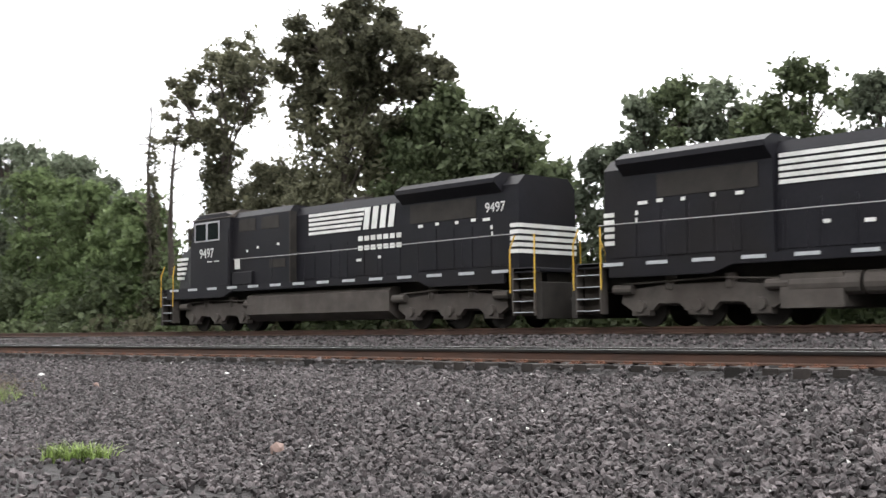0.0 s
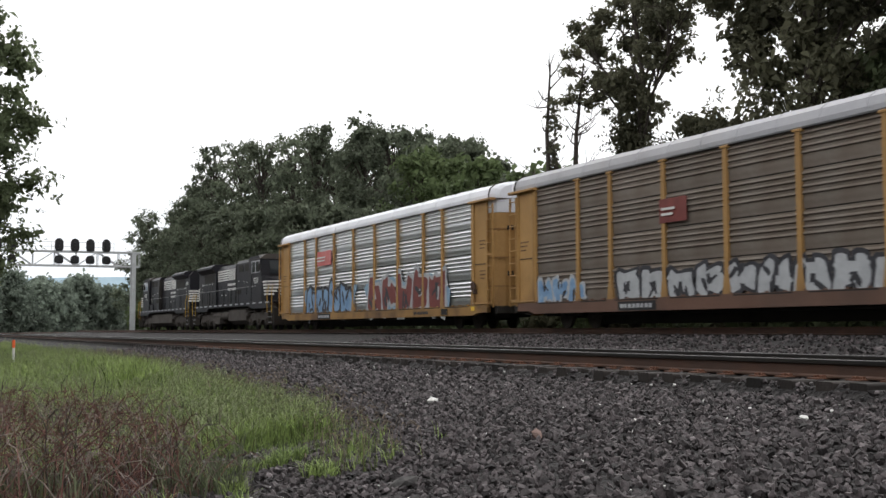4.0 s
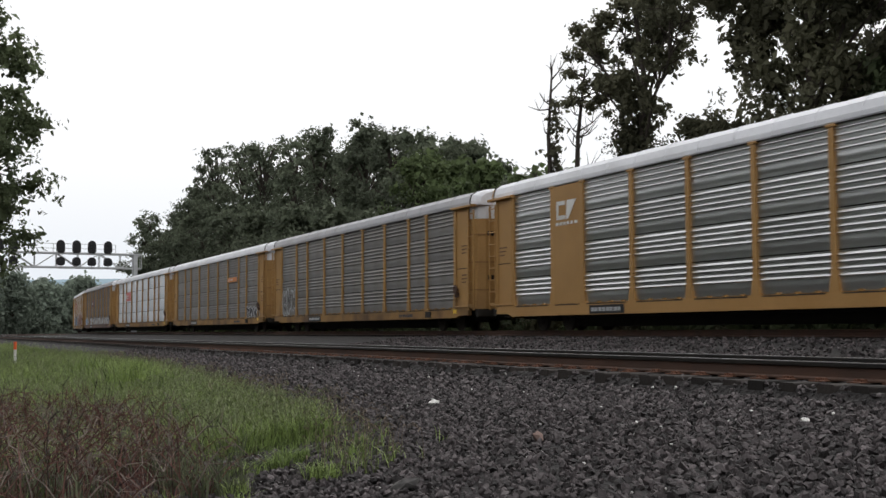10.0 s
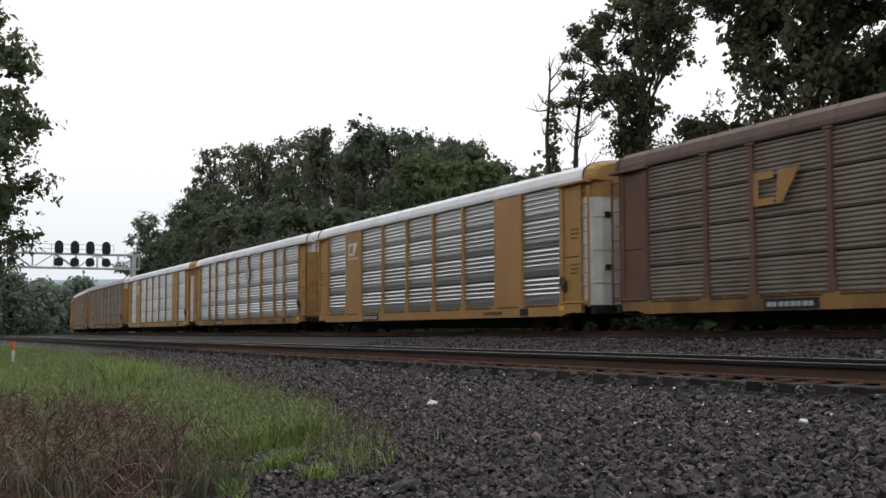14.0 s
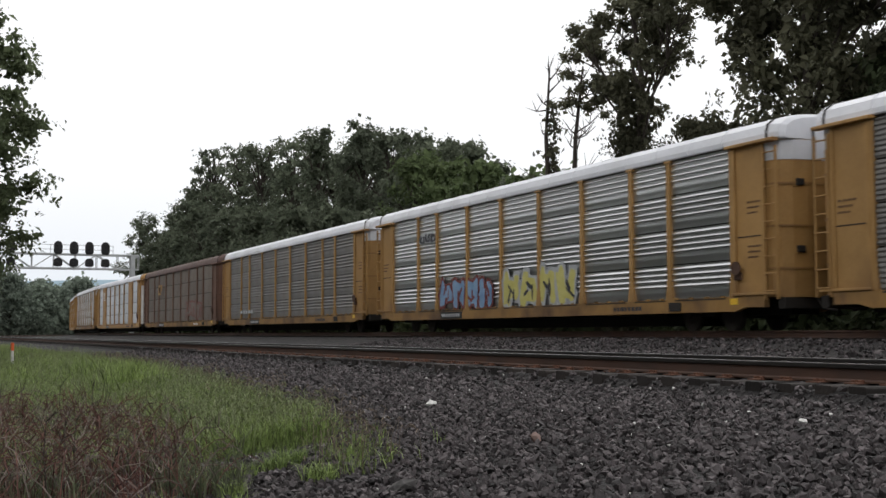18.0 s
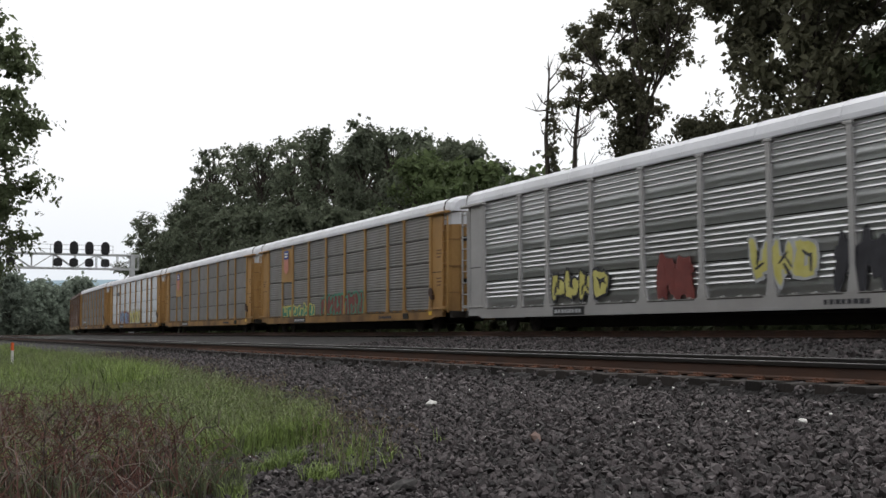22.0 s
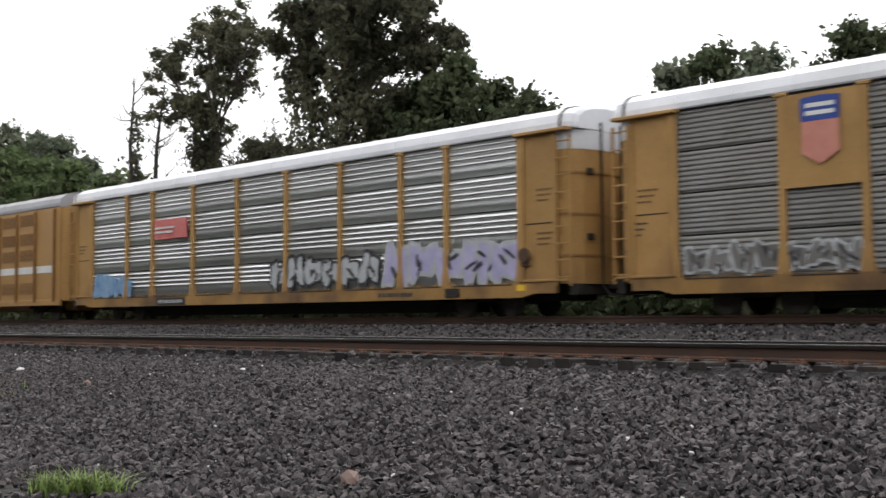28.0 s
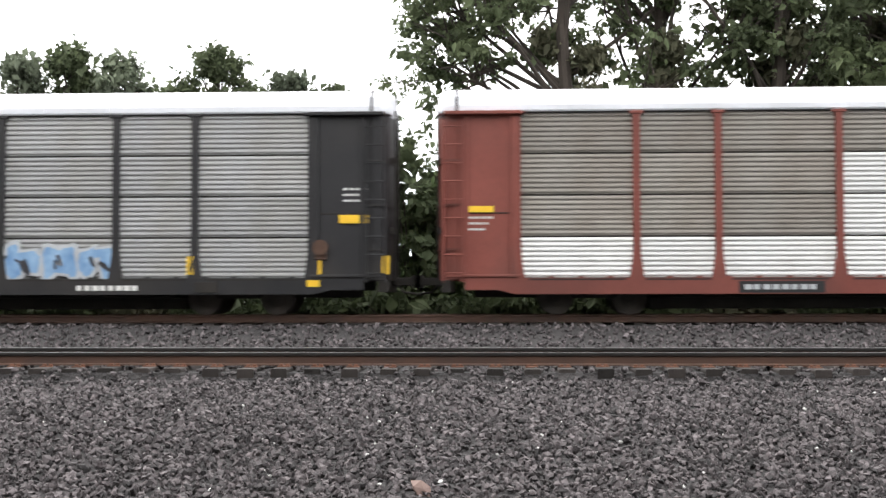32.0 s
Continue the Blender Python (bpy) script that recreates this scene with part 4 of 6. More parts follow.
    put(autorack("grey auto carrier with yellow ends and a shield emblem", "yellow", "galv_dull", "fine", "roof_white", plates=[(shield, 5.75, 3.85, 0.85, "yellow"), (data_block, 0.7, 2.2, "s_dark"), (graffiti, 2.3, 6.6, 0.95, 1.6, "galv_dull", "s_pale", 181, 7), (graffiti, 8.5, 10.5, 0.95, 1.6, "galv_dull", "s_dark", 182, 3), (graffiti, 14.8, 19.0, 0.95, 1.75, "s_dark", "galv_dull", 183, 6), (graffiti, 20.4, 25.2, 0.95, 1.6, "s_dark", "galv_dull", 184, 6)]))
    bare = {(1, 3): "galv_pale", (1, 2): "galv_brown", (1, 1): "galv_pale", (1, 0): "galv_dull", (7, 2): "galv_pale", (7, 1): "galv_brown", (7, 0): "galv_pale"}
    put(autorack("oxide red auto carrier with bare replaced panels", "red", "red_panel", "fine", "roof_brown", "roof_brown", swap=bare, plates=[(plate_bay, 5, "red"), (plate_bay, 6, "red"), (letter_bars, 15.4, 17.6, 4.24, 4.42, "white", 9, 8), (letter_bars, 18.6, 20.4, 4.24, 4.42, "white", 10, 7), (graffiti, 2.4, 6.8, 1.0, 1.9, "galv_brown", "s_pale", 191, 5), (reflectors, [4.8, 6.6, 9.4, 12.2, 15.0, 17.7, 20.5, 22.3, 25.6]), (data_block, 0.8, 1.9)]))
    put(autorack("black-framed grey auto carrier with green and blue graffiti", "black", "galv_grey", "fine", "roof_white", plates=[(logo_plate,), (worm_logo, 5.75, 3.42, 0.62, "white", 0.07), (graffiti, 4.9, 9.0, 0.62, 2.3, "s_green", "s_pale", 201, 4), (graffiti, 9.3, 14.6, 0.7, 1.75, "s_dark", "s_blue", 202, 6), (graffiti, 15.2, 20.5, 0.9, 1.75, "s_blue", "s_pale", 203, 6), (reflectors, [0.25, 1.9, 4.75, 14.9, 22.3, 25.3, 26.9]), (plate_bar, 1.0, 1.7, 1.5, 1.7), (plate_bar, 25.8, 26.5, 2.2, 2.4), (data_block, 25.9, 3.0)]))
    white_rows = {(b, 0): "galv_pale" for b in range(9)}
    white_rows.update({(3, 1): "galv_pale", (3, 2): "galv_pale"})
    put(autorack("oxide red auto carrier with clean pale lower panels", "red", "galv_tan", "fine", "roof_white", swap=white_rows, plates=[(data_block, 0.9, 2.3), (plate_bar, 0.85, 1.5, 2.45, 2.6)]))
    put(autorack("oxide red auto carrier at the end of view", "red", "galv_brown", "fine", "roof_white"))
    return cars


def plate_bay(root, b, mat):
    x0, x1 = EDGES[b]
    plate("name_plate", root, x0 / 1.024 + 13.63, x1 / 1.024 + 13.57, 3.95, 4.8, mat)


def plate_bar(root, u0, u1, z0, z1):
    plate("notice", root, u0, u1, z0, z1, "reflector", "yellow notice with plain bars", 0.04)


def logo_plate(root):
    plate("emblem_plate", root, 4.85, 6.65, 2.98, 3.9, "black", "black plate behind the emblem")


# ---- the two diesel engines, cab towards -x, near side at y = -1.55 ----
def words(text, size, mat, parent, x, y, z, flip=False, label=""):
    cu = bpy.data.curves.new("road_number", "FONT")
    cu.body, cu.size, cu.extrude, cu.align_x = text, size, 0.004, "CENTER"
    tmp = bpy.data.objects.new("road_number", cu)
    me = bpy.data.meshes.new_from_object(tmp)
    bpy.data.objects.remove(tmp)
    me.materials.clear()
    me.materials.append(M[mat])
    part("road_number", me, None, parent, label, at=pose(x, y, z, 90, 0, 180 if flip else 0))


def engine_truck(parent, x):
    def side_frames():
        g = Geo()
        for s in (-1, 1):
            y0, y1 = sorted((s * 1.02, s * 1.22))
            g.prism([(-2.45, 0.62), (-2.1, 0.42), (-1.45, 0.42), (-1.25, 0.60), (-0.6, 0.60), (-0.4, 0.40), (0.4, 0.40), (0.6, 0.60), (1.25, 0.60), (1.45, 0.42), (2.1, 0.42), (2.45, 0.62), (2.4, 0.95), (1.0, 1.08), (-1.0, 1.08), (-2.4, 0.95)], "y", y0, y1)
            for dx in (-1.8, 0, 1.8):
                g.tube((dx, s * 1.2, 0.53), (dx, s * 1.34, 0.53), 0.17, 0.15, 14)
                g.rbox(dx - 0.28, dx + 0.28, min(s * 1.02, s * 1.26), max(s * 1.02, s * 1.26), 0.28, 0.46)
            for dx in (-2.3, 2.3):
                g.tube((dx - 0.3, s * 1.3, 0.98), (dx + 0.3, s * 1.3, 0.98), 0.13, 0.13, 10)
            for dx in (-0.9, 0.9):
                g.tube((dx, s * 1.12, 0.95), (dx, s * 1.12, 1.3), 0.16, 0.16, 10)
            g.path([(-2.3, s * 1.28, 1.12), (-0.5, s * 1.3, 1.2), (2.3, s * 1.28, 1.12)], 0.025)
        g.rbox(-2.2, 2.2, -1.0, 1.0, 0.55, 1.0)
        return g.mesh("truck_frame", M["grey"])
    def axle():
        g = Geo()
        wheel_geo(g, 0, 0.53)
        return g.mesh("wheelset", M["under"])
    t = part("truck", shared("engine_truck", side_frames), None, parent, at=pose(x, 0, 0))
    for dx in (-1.8, 0, 1.8):
        part("wheelset", shared("engine_axle", axle), None, t, at=pose(dx, 0, 0))


def engine(label, number, tanks):
    root = tagged(new("diesel_locomotive"), label, "locomotive", "engines of the train")
    L, D = 21.2, 1.72
    both = (-1, 1)
    g = Geo().rbox(-L / 2 + 0.3, L / 2 - 0.3, -1.5, 1.5, D - 0.12, D, 0.02)
    for s in both:
        y0, y1 = sorted((s * 1.54, s * 1.42))
        g.prism([(-L / 2 + 0.6, D - 0.42), (-5.8, D - 0.42), (-5.2, D - 0.22), (5.4, D - 0.22), (6.0, D - 0.42), (L / 2 - 1.4, D - 0.42), (L / 2 - 1.4, D), (-L / 2 + 0.6, D)], "y", y0, y1)
    part("walkway_frame", g, M["loco"], root)
    part("centre_sill", Geo().rbox(-L / 2 + 0.3, L / 2 - 0.3, -0.9, 0.9, 0.95, D - 0.1), M["under"], root)
    # white dashes along the sill
    dash = Geo().rbox(-0.33, 0.33, -1.555, -1.54, D - 0.12, D - 0.03, 0.003).mesh("sill_dash", M["s_pale"])
    for s in both:
        for i in range(14):
            x = -L / 2 + 1.2 + i * 1.42
            part("sill_dash", dash, None, root, at=pose(x, 0, 0) if s < 0 else pose(x, 0, 0, 0, 0, 180))
    # long hood, power section, radiator section
    hood = Geo()
    hood.prism([(-1.12, D), (1.12, D), (1.12, 4.12), (0.95, 4.42), (-0.95, 4.42), (-1.12, 4.12)], "x", -1.6, 4.4)
    part("engine_hood", hood, M["loco"], root)
    power = Geo().prism([(-1.38, D), (1.38, D), (1.38, 4.30), (1.2, 4.52), (-1.2, 4.52), (-1.38, 4.30)], "x", -5.3, -1.6)
    part("equipment_cabinet", power, M["loco"], root)
    rad = Geo().prism([(-1.25, D), (1.25, D), (1.25, 4.0), (1.58, 4.28), (1.58, 4.42), (1.25, 4.60), (-1.25, 4.60), (-1.58, 4.42), (-1.58, 4.28), (-1.25, 4.0)], "x", 4.4, 8.9)
    rad.prism([(-1.25, D), (1.25, D), (1.25, 4.2), (0.95, 4.5), (-0.95, 4.5), (-1.25, 4.2)], "x", 8.9, 9.55)
    part("radiator_cabin", rad, M["loco"], root, "black radiator section with overhanging wings")
    for s in both:
        part("radiator_grille", Geo().rbox(4.8, 7.8, min(s * 1.255, s * 1.27), max(s * 1.255, s * 1.27), 3.35, 3.95, 0.004), M["under"], root)
        for x in np.arange(-1.3, 4.9, 0.92):
            part("hood_door", Geo().rbox(x, x + 0.84, min(s * 1.11, s * 1.14), max(s * 1.11, s * 1.14), D + 0.1, 3.0, 0.012), M["loco"], root)
        for x in np.arange(5.3, 9.0, 0.8):
            part("radiator_door", Geo().rbox(x, x + 0.72, min(s * 1.24, s * 1.275), max(s * 1.24, s * 1.275), D + 0.12, 3.1, 0.012), M["loco"], root)
        for x in (-4.9, -3.4):
            part("intake_grille", Geo().rbox(x, x + 1.1, min(s * 1.375, s * 1.392), max(s * 1.375, s * 1.392), 3.75, 4.2, 0.004), M["under"], root)
        part("vent", Geo().rbox(-2.9, -1.9, min(s * 1.375, s * 1.395), max(s * 1.375, s * 1.395), 2.3, 2.6, 0.004), M["under"], root)
    # cab and nose
    cab = Geo()
    cab.prism([(-8.15, D), (-5.3, D), (-5.3, 4.45), (-5.6, 4.55), (-7.5, 4.55), (-7.95, 4.30), (-8.15, 3.25)], "y", -1.54, 1.54)
    cabin = part("cab", cab, M["loco"], root)
    part("cab_roof", Geo().prism([(-1.58, 4.36), (-1.1, 4.66), (1.1, 4.66), (1.58, 4.36), (1.5, 4.34), (-1.5, 4.34)], "x", -8.0, -5.25), M["grey"], cabin)
    nose = Geo()
    v = [(-8.15, -1.54, D), (-8.15, 1.54, D), (-8.15, 1.54, 3.28), (-8.15, -1.54, 3.28), (-9.75, -0.95, D), (-9.75, 0.95, D), (-9.6, 0.85, 3.0), (-9.6, -0.85, 3.0), (-9.2, -1.42, D), (-9.2, 1.42, D), (-9.1, 1.35, 3.12), (-9.1, -1.35, 3.12)]
    nose.add(v, [(0, 3, 11, 8), (8, 11, 7, 4), (4, 7, 6, 5), (5, 6, 10, 9), (9, 10, 2, 1), (3, 2, 10, 11), (11, 10, 6, 7), (0, 8, 4, 5, 9, 1), (0, 1, 2, 3)])
    part("nose", nose, M["loco"], root)
    for s in both:
        y = sorted((s * 1.545, s * 1.56))
        for x in (-7.75, -6.85):
            w = part("side_window", Geo().rbox(x, x + 0.78, *y, 3.55, 4.2, 0.01), M["glass"], cabin)
            fr = Geo()
            yy = sorted((s * 1.55, s * 1.575))
            for a, b, c, d in ((x - 0.06, x, 3.5, 4.26), (x + 0.78, x + 0.84, 3.5, 4.26), (x, x + 0.78, 4.2, 4.26), (x, x + 0.78, 3.5, 3.55)):
                fr.box(a, b, *yy, c, d)
            part("window_frame", fr, M["roof_grey"], w)
        words(number, 0.52, "white", root, -6.95 if s < 0 else -6.95, s * 1.552, 2.86, s > 0)
        if not tanks:
            words(number, 0.42, "white", root, 8.6, s * 1.262, 3.45, s > 0)
        for k in range(2):
            part("lettering", Geo().box(-6.9 + k * 0.5, -6.55 + k * 0.5, *sorted((s * 1.545, s * 1.553)), 2.68, 2.72), M["white"], root)
    for y in (-1.0, 0.1):
        part("windscreen", Geo().add([(-8.17, y, 3.42), (-8.17, y + 0.9, 3.42), (-8.01, y + 0.9, 4.22), (-8.01, y, 4.22), (-8.13, y, 3.42), (-8.13, y + 0.9, 3.42), (-7.97, y + 0.9, 4.22), (-7.97, y, 4.22)], [(0, 1, 2, 3), (7, 6, 5, 4), (0, 4, 5, 1), (1, 5, 6, 2), (2, 6, 7, 3), (3, 7, 4, 0)]), M["glass"], cabin)
    # striped bars on the nose and the rear, striped emblem on the hood
    for k in range(5):
        z = 2.08 + k * 0.19
        a = Geo()
        for s in both:
            n = 1.36 - 0.04 * k
            a.add([(-9.64, s * 0.9, z), (-9.25, s * (1.425), z), (-9.25, s * 1.425, z + 0.105), (-9.62, s * 0.88, z + 0.105), (-9.66, s * 0.93, z), (-9.26, s * 1.445, z), (-9.26, s * 1.445, z + 0.105), (-9.64, s * 0.91, z + 0.105)], [(0, 1, 2, 3), (7, 6, 5, 4), (0, 4, 5, 1), (1, 5, 6, 2), (2, 6, 7, 3), (3, 7, 4, 0)])
            lo, hi = -9.2, -8.75 + 0.09 * k
            a.box(lo, hi, *sorted((s * 1.44, s * 1.53)), z, z + 0.105)
        a.box(-9.78, -9.735 + 0.03, -0.9, 0.9, z, z + 0.105)
        part("nose_stripe", a, M["white"], root)
        b = Geo()
        for s in both:
            b.box(8.35 + 0.1 * (4 - k), 9.57, *sorted((s * 1.255, s * 1.272)), z + 0.1, z + 0.215)
        b.box(9.55, 9.57, -1.25, 1.25, z + 0.1, z + 0.215)
        part("rear_stripe", b, M["white"], root)
    for s in both:
        y = sorted((s * 1.125, s * 1.145))
        def way(x):
            return x if s < 0 else 3.5 - x
        for k in range(5):
            part("emblem_stripe", Geo().box(*sorted((way(-0.8), way(2.1 + 0.06 * k))), *y, 3.36 + k * 0.16, 3.46 + k * 0.16), M["white"], root)
        for a in (2.25, 2.68, 3.11, 3.54):
            part("emblem_bar", Geo().prism([(way(a + p), q) for p, q in ((0.0, 3.36), (0.27, 3.36), (0.40, 4.1), (0.13, 4.1))], "y", *y), M["white"], root, "plain white slanted bar")
        for z, n, x0 in ((2.98, 7, 2.0), (2.66, 8, 2.0)):
            for i in range(n):
                part("lettering", Geo().box(*sorted((way(x0 + i * 0.33), way(x0 + i * 0.33 + 0.24))), *sorted((s * 1.14, s * 1.152)), z, z + 0.16), M["white"], root)
        r = Geo().path([(-5.2, s * 1.46, D + 1.0), (-1.6, s * 1.48, D + 0.98), (5, s * 1.48, D + 0.98), (9.6, s * 1.48, D + 1.0)], 0.012)
        for x in np.arange(-4.6, 9.7, 2.0):
            part("rail_stanchion", Geo().tube((x, s * 1.48, D), (x, s * 1.48, D + 0.97), 0.016), M["loco"], root)
        part("handrail", r, M["silver"], root, "pale grey handrail")
    # fuel tank and air tanks
    tank = Geo().prism([(-1.05, 0.35), (1.05, 0.35), (1.42, 0.6), (1.42, 1.25), (1.2, 1.4), (-1.2, 1.4), (-1.42, 1.25), (-1.42, 0.6)], "x", -4.3, 3.9 if not tanks else 0.2)
    part("fuel_tank", tank, M["grey"], root)
    if tanks:
        part("equipment_box", Geo().rbox(2.6, 4.2, -1.4, 1.4, 0.4, 1.2), M["grey"], root)
        for x in (0.35, 2.2):
            for s in both:
                part("air_tank", Geo().tube((x, s * 1.15, 0.95), (x + 1.75, s * 1.15, 0.95), 0.28, 0.28, 16), M["grey"], root, smooth=False)
    engine_truck(root, -6.6)
    engine_truck(root, 6.6)
    # steps, handholds, pilots, couplers
    for w in (-1, 1):
        x = w * (L / 2 - 0.65)
        part("pilot", Geo().rbox(x - 0.1 + w * 0.55, x + 0.1 + w * 0.55, -1.45, 1.45, 0.25, 1.3), M["under"], root)
        part("end_platform", Geo().rbox(x - 0.6, x + 0.65, -1.5, 1.5, D - 0.14, D - 0.02), M["loco"], root)
        coupler(root, w * (L / 2 + 0.0), w)
        for s in both:
            steps = part("step_well", Geo().box(x - 0.4, x + 0.4, *sorted((s * 1.17, s * 1.2)), 0.35, D - 0.02), M["grey"], root)
            for k in range(4):
                part("step", Geo().box(x - 0.4, x + 0.4, *sorted((s * 1.2, s * 1.52)), 0.42 + k * 0.32, 0.45 + k * 0.32), M["grey"], steps)
                part("step_edge", Geo().box(x - 0.4, x + 0.4, *sorted((s * 1.521, s * 1.535)), 0.43 + k * 0.32, 0.45 + k * 0.32), M["s_pale"], steps)
            for dx in (-0.42, 0.42):
                part("step_side", Geo().box(x + dx - 0.02, x + dx + 0.02, *sorted((s * 1.25, s * 1.53)), 0.35, D), M["grey"], steps)
            h = Geo()
            for dx in (-0.48, 0.48):
                h.path([(x + dx, s * 1.56, 1.0), (x + dx, s * 1.56, D + 0.55), (x + dx * 0.8, s * 1.45, D + 0.95)], 0.022)
            part("handhold", h, M["hand_yellow"], steps, "yellow handhold")
    for s in both:
        for x, z, wd in ((-4.4, 2.95, 0.12), (-3.7, 3.05, 0.12), (-2.4, 3.1, 0.14), (1.9, 2.3, 0.26), (3.0, 2.35, 0.18), (5.2, 3.2, 0.22), (6.0, 3.22, 0.16), (6.9, 3.2, 0.14), (7.6, 3.22, 0.2), (8.1, 3.2, 0.3)):
            yy = 1.392 if x < -1.6 else 1.143 if x < 4.4 else 1.278
            part("stencil_mark", Geo().box(x, x + wd, *sorted((s * yy, s * (yy + 0.008))), z, z + 0.09), M["white"], root)
        part("cab_notice", Geo().box(-5.2, -4.85, *sorted((s * 1.385, s * 1.393)), D + 0.62, D + 1.0), M["white"], root)
        part("cab_door", Geo().rbox(-5.95, -5.38, *sorted((s * 1.54, s * 1.565)), D + 0.05, 3.9, 0.01), M["loco"], cabin)
        part("mirror", Geo().rbox(-8.05, -7.95, *sorted((s * 1.6, s * 1.72)), 3.6, 4.05, 0.01), M["under"], cabin)
        part("battery_box", Geo().rbox(-5.2, -3.9, *sorted((s * 1.2, s * 1.5)), D + 0.02, D + 0.5, 0.02), M["loco"], root)
        part("hood_seam", Geo().box(-1.63, -1.57, *sorted((s * 1.12, s * 1.41)), D + 0.02, 4.3), M["under"], root)
    for x, y in ((-3.2, -0.25), (-3.2, 0.0), (-3.05, 0.25)):
        part("horn", Geo().tube((x, y, 4.62), (x - 0.45, y, 4.66), 0.03, 0.1, 10), M["under"], root)
    part("bell", Geo().tube((-4.4, 0, 4.52), (-4.4, 0, 4.75), 0.16, 0.09, 12), M["grey"], root)
    for x in (5.6, 7.4):
        part("radiator_fan", Geo().tube((x, 0, 4.59), (x, 0, 4.68), 0.72, 0.72, 20), M["under"], root)
    part("exhaust_stack", Geo().rbox(0.2, 1.4, -0.35, 0.35, 4.42, 4.62), M["under"], root)
    return root

# ---- trees ----
def leaf_cloud(name, clumps, count, size, mat, seed, droop=0.3, core=0.22):
    """Folded leaves in clumps given as (x, y, z, rx, rz): a dense heart of broad sprays and a rim of small single leaves."""
    rs = np.random.RandomState(seed)
    c = np.array(clumps, float)
    vol = (c[:, 3] ** 2 * c[:, 4]) ** 0.7
    per = 9
    many = max(count // per, 1)
    pick = rs.choice(len(c), many, p=vol / vol.sum())
    d = rs.normal(size=(many, 3))
    d /= np.linalg.norm(d, axis=1)[:, None]
    heart = rs.uniform(size=many) < core
    rad = np.where(heart, rs.uniform(0.0, 0.7, many), 0.5 + 0.95 * rs.uniform(size=many) ** 2.2)
    centre = c[pick, :3] + d * rad[:, None] * c[pick][:, [3, 3, 4]]
    count = many * per
    at = np.repeat(np.arange(many), per)
    d, heart = d[at], heart[at]
    along = rs.normal(size=(many, 3)) * np.array([1, 1, 0.45])
    along = (along / np.linalg.norm(along, axis=1)[:, None])[at]
    wide = np.where(heart, 1.9, 1.0)[:, None] * size
    pos = centre[at] + along * (rs.normal(size=(count, 1)) * wide * 1.5) + rs.normal(size=(count, 3)) * wide * 0.8
    nrm = d * 0.9 + rs.normal(scale=0.6, size=(count, 3)) + np.array([0, 0, 0.35])
    nrm /= np.linalg.norm(nrm, axis=1)[:, None]
    u = np.cross(nrm, rs.normal(size=(count, 3)))
    u /= np.linalg.norm(u, axis=1)[:, None] + 1e-9
    w = np.cross(nrm, u)
    s = wide * rs.uniform(0.6, 1.35, count)[:, None]
    tip = pos + u * s + np.array([0, 0, -droop]) * s
    base = pos - u * s * 0.8
    l, r = pos + w * s * 0.6 + nrm * s * 0.15, pos - w * s * 0.6 + nrm * s * 0.15
    v = np.stack([base, l, tip, r], 1).reshape(-1, 3)
    f = np.arange(count * 4).reshape(-1, 4)
    me = bpy.data.meshes.new(name)
    me.from_pydata(v.tolist(), [], f.tolist())
    me.materials.append(mat)
    return me


def limb(g, pts, r0, r1, n=7):
    k = len(pts) - 1
    for i in range(k):
        g.tube(pts[i], pts[i + 1], r0 + (r1 - r0) * i / k, r0 + (r1 - r0) * (i + 1) / k, n)


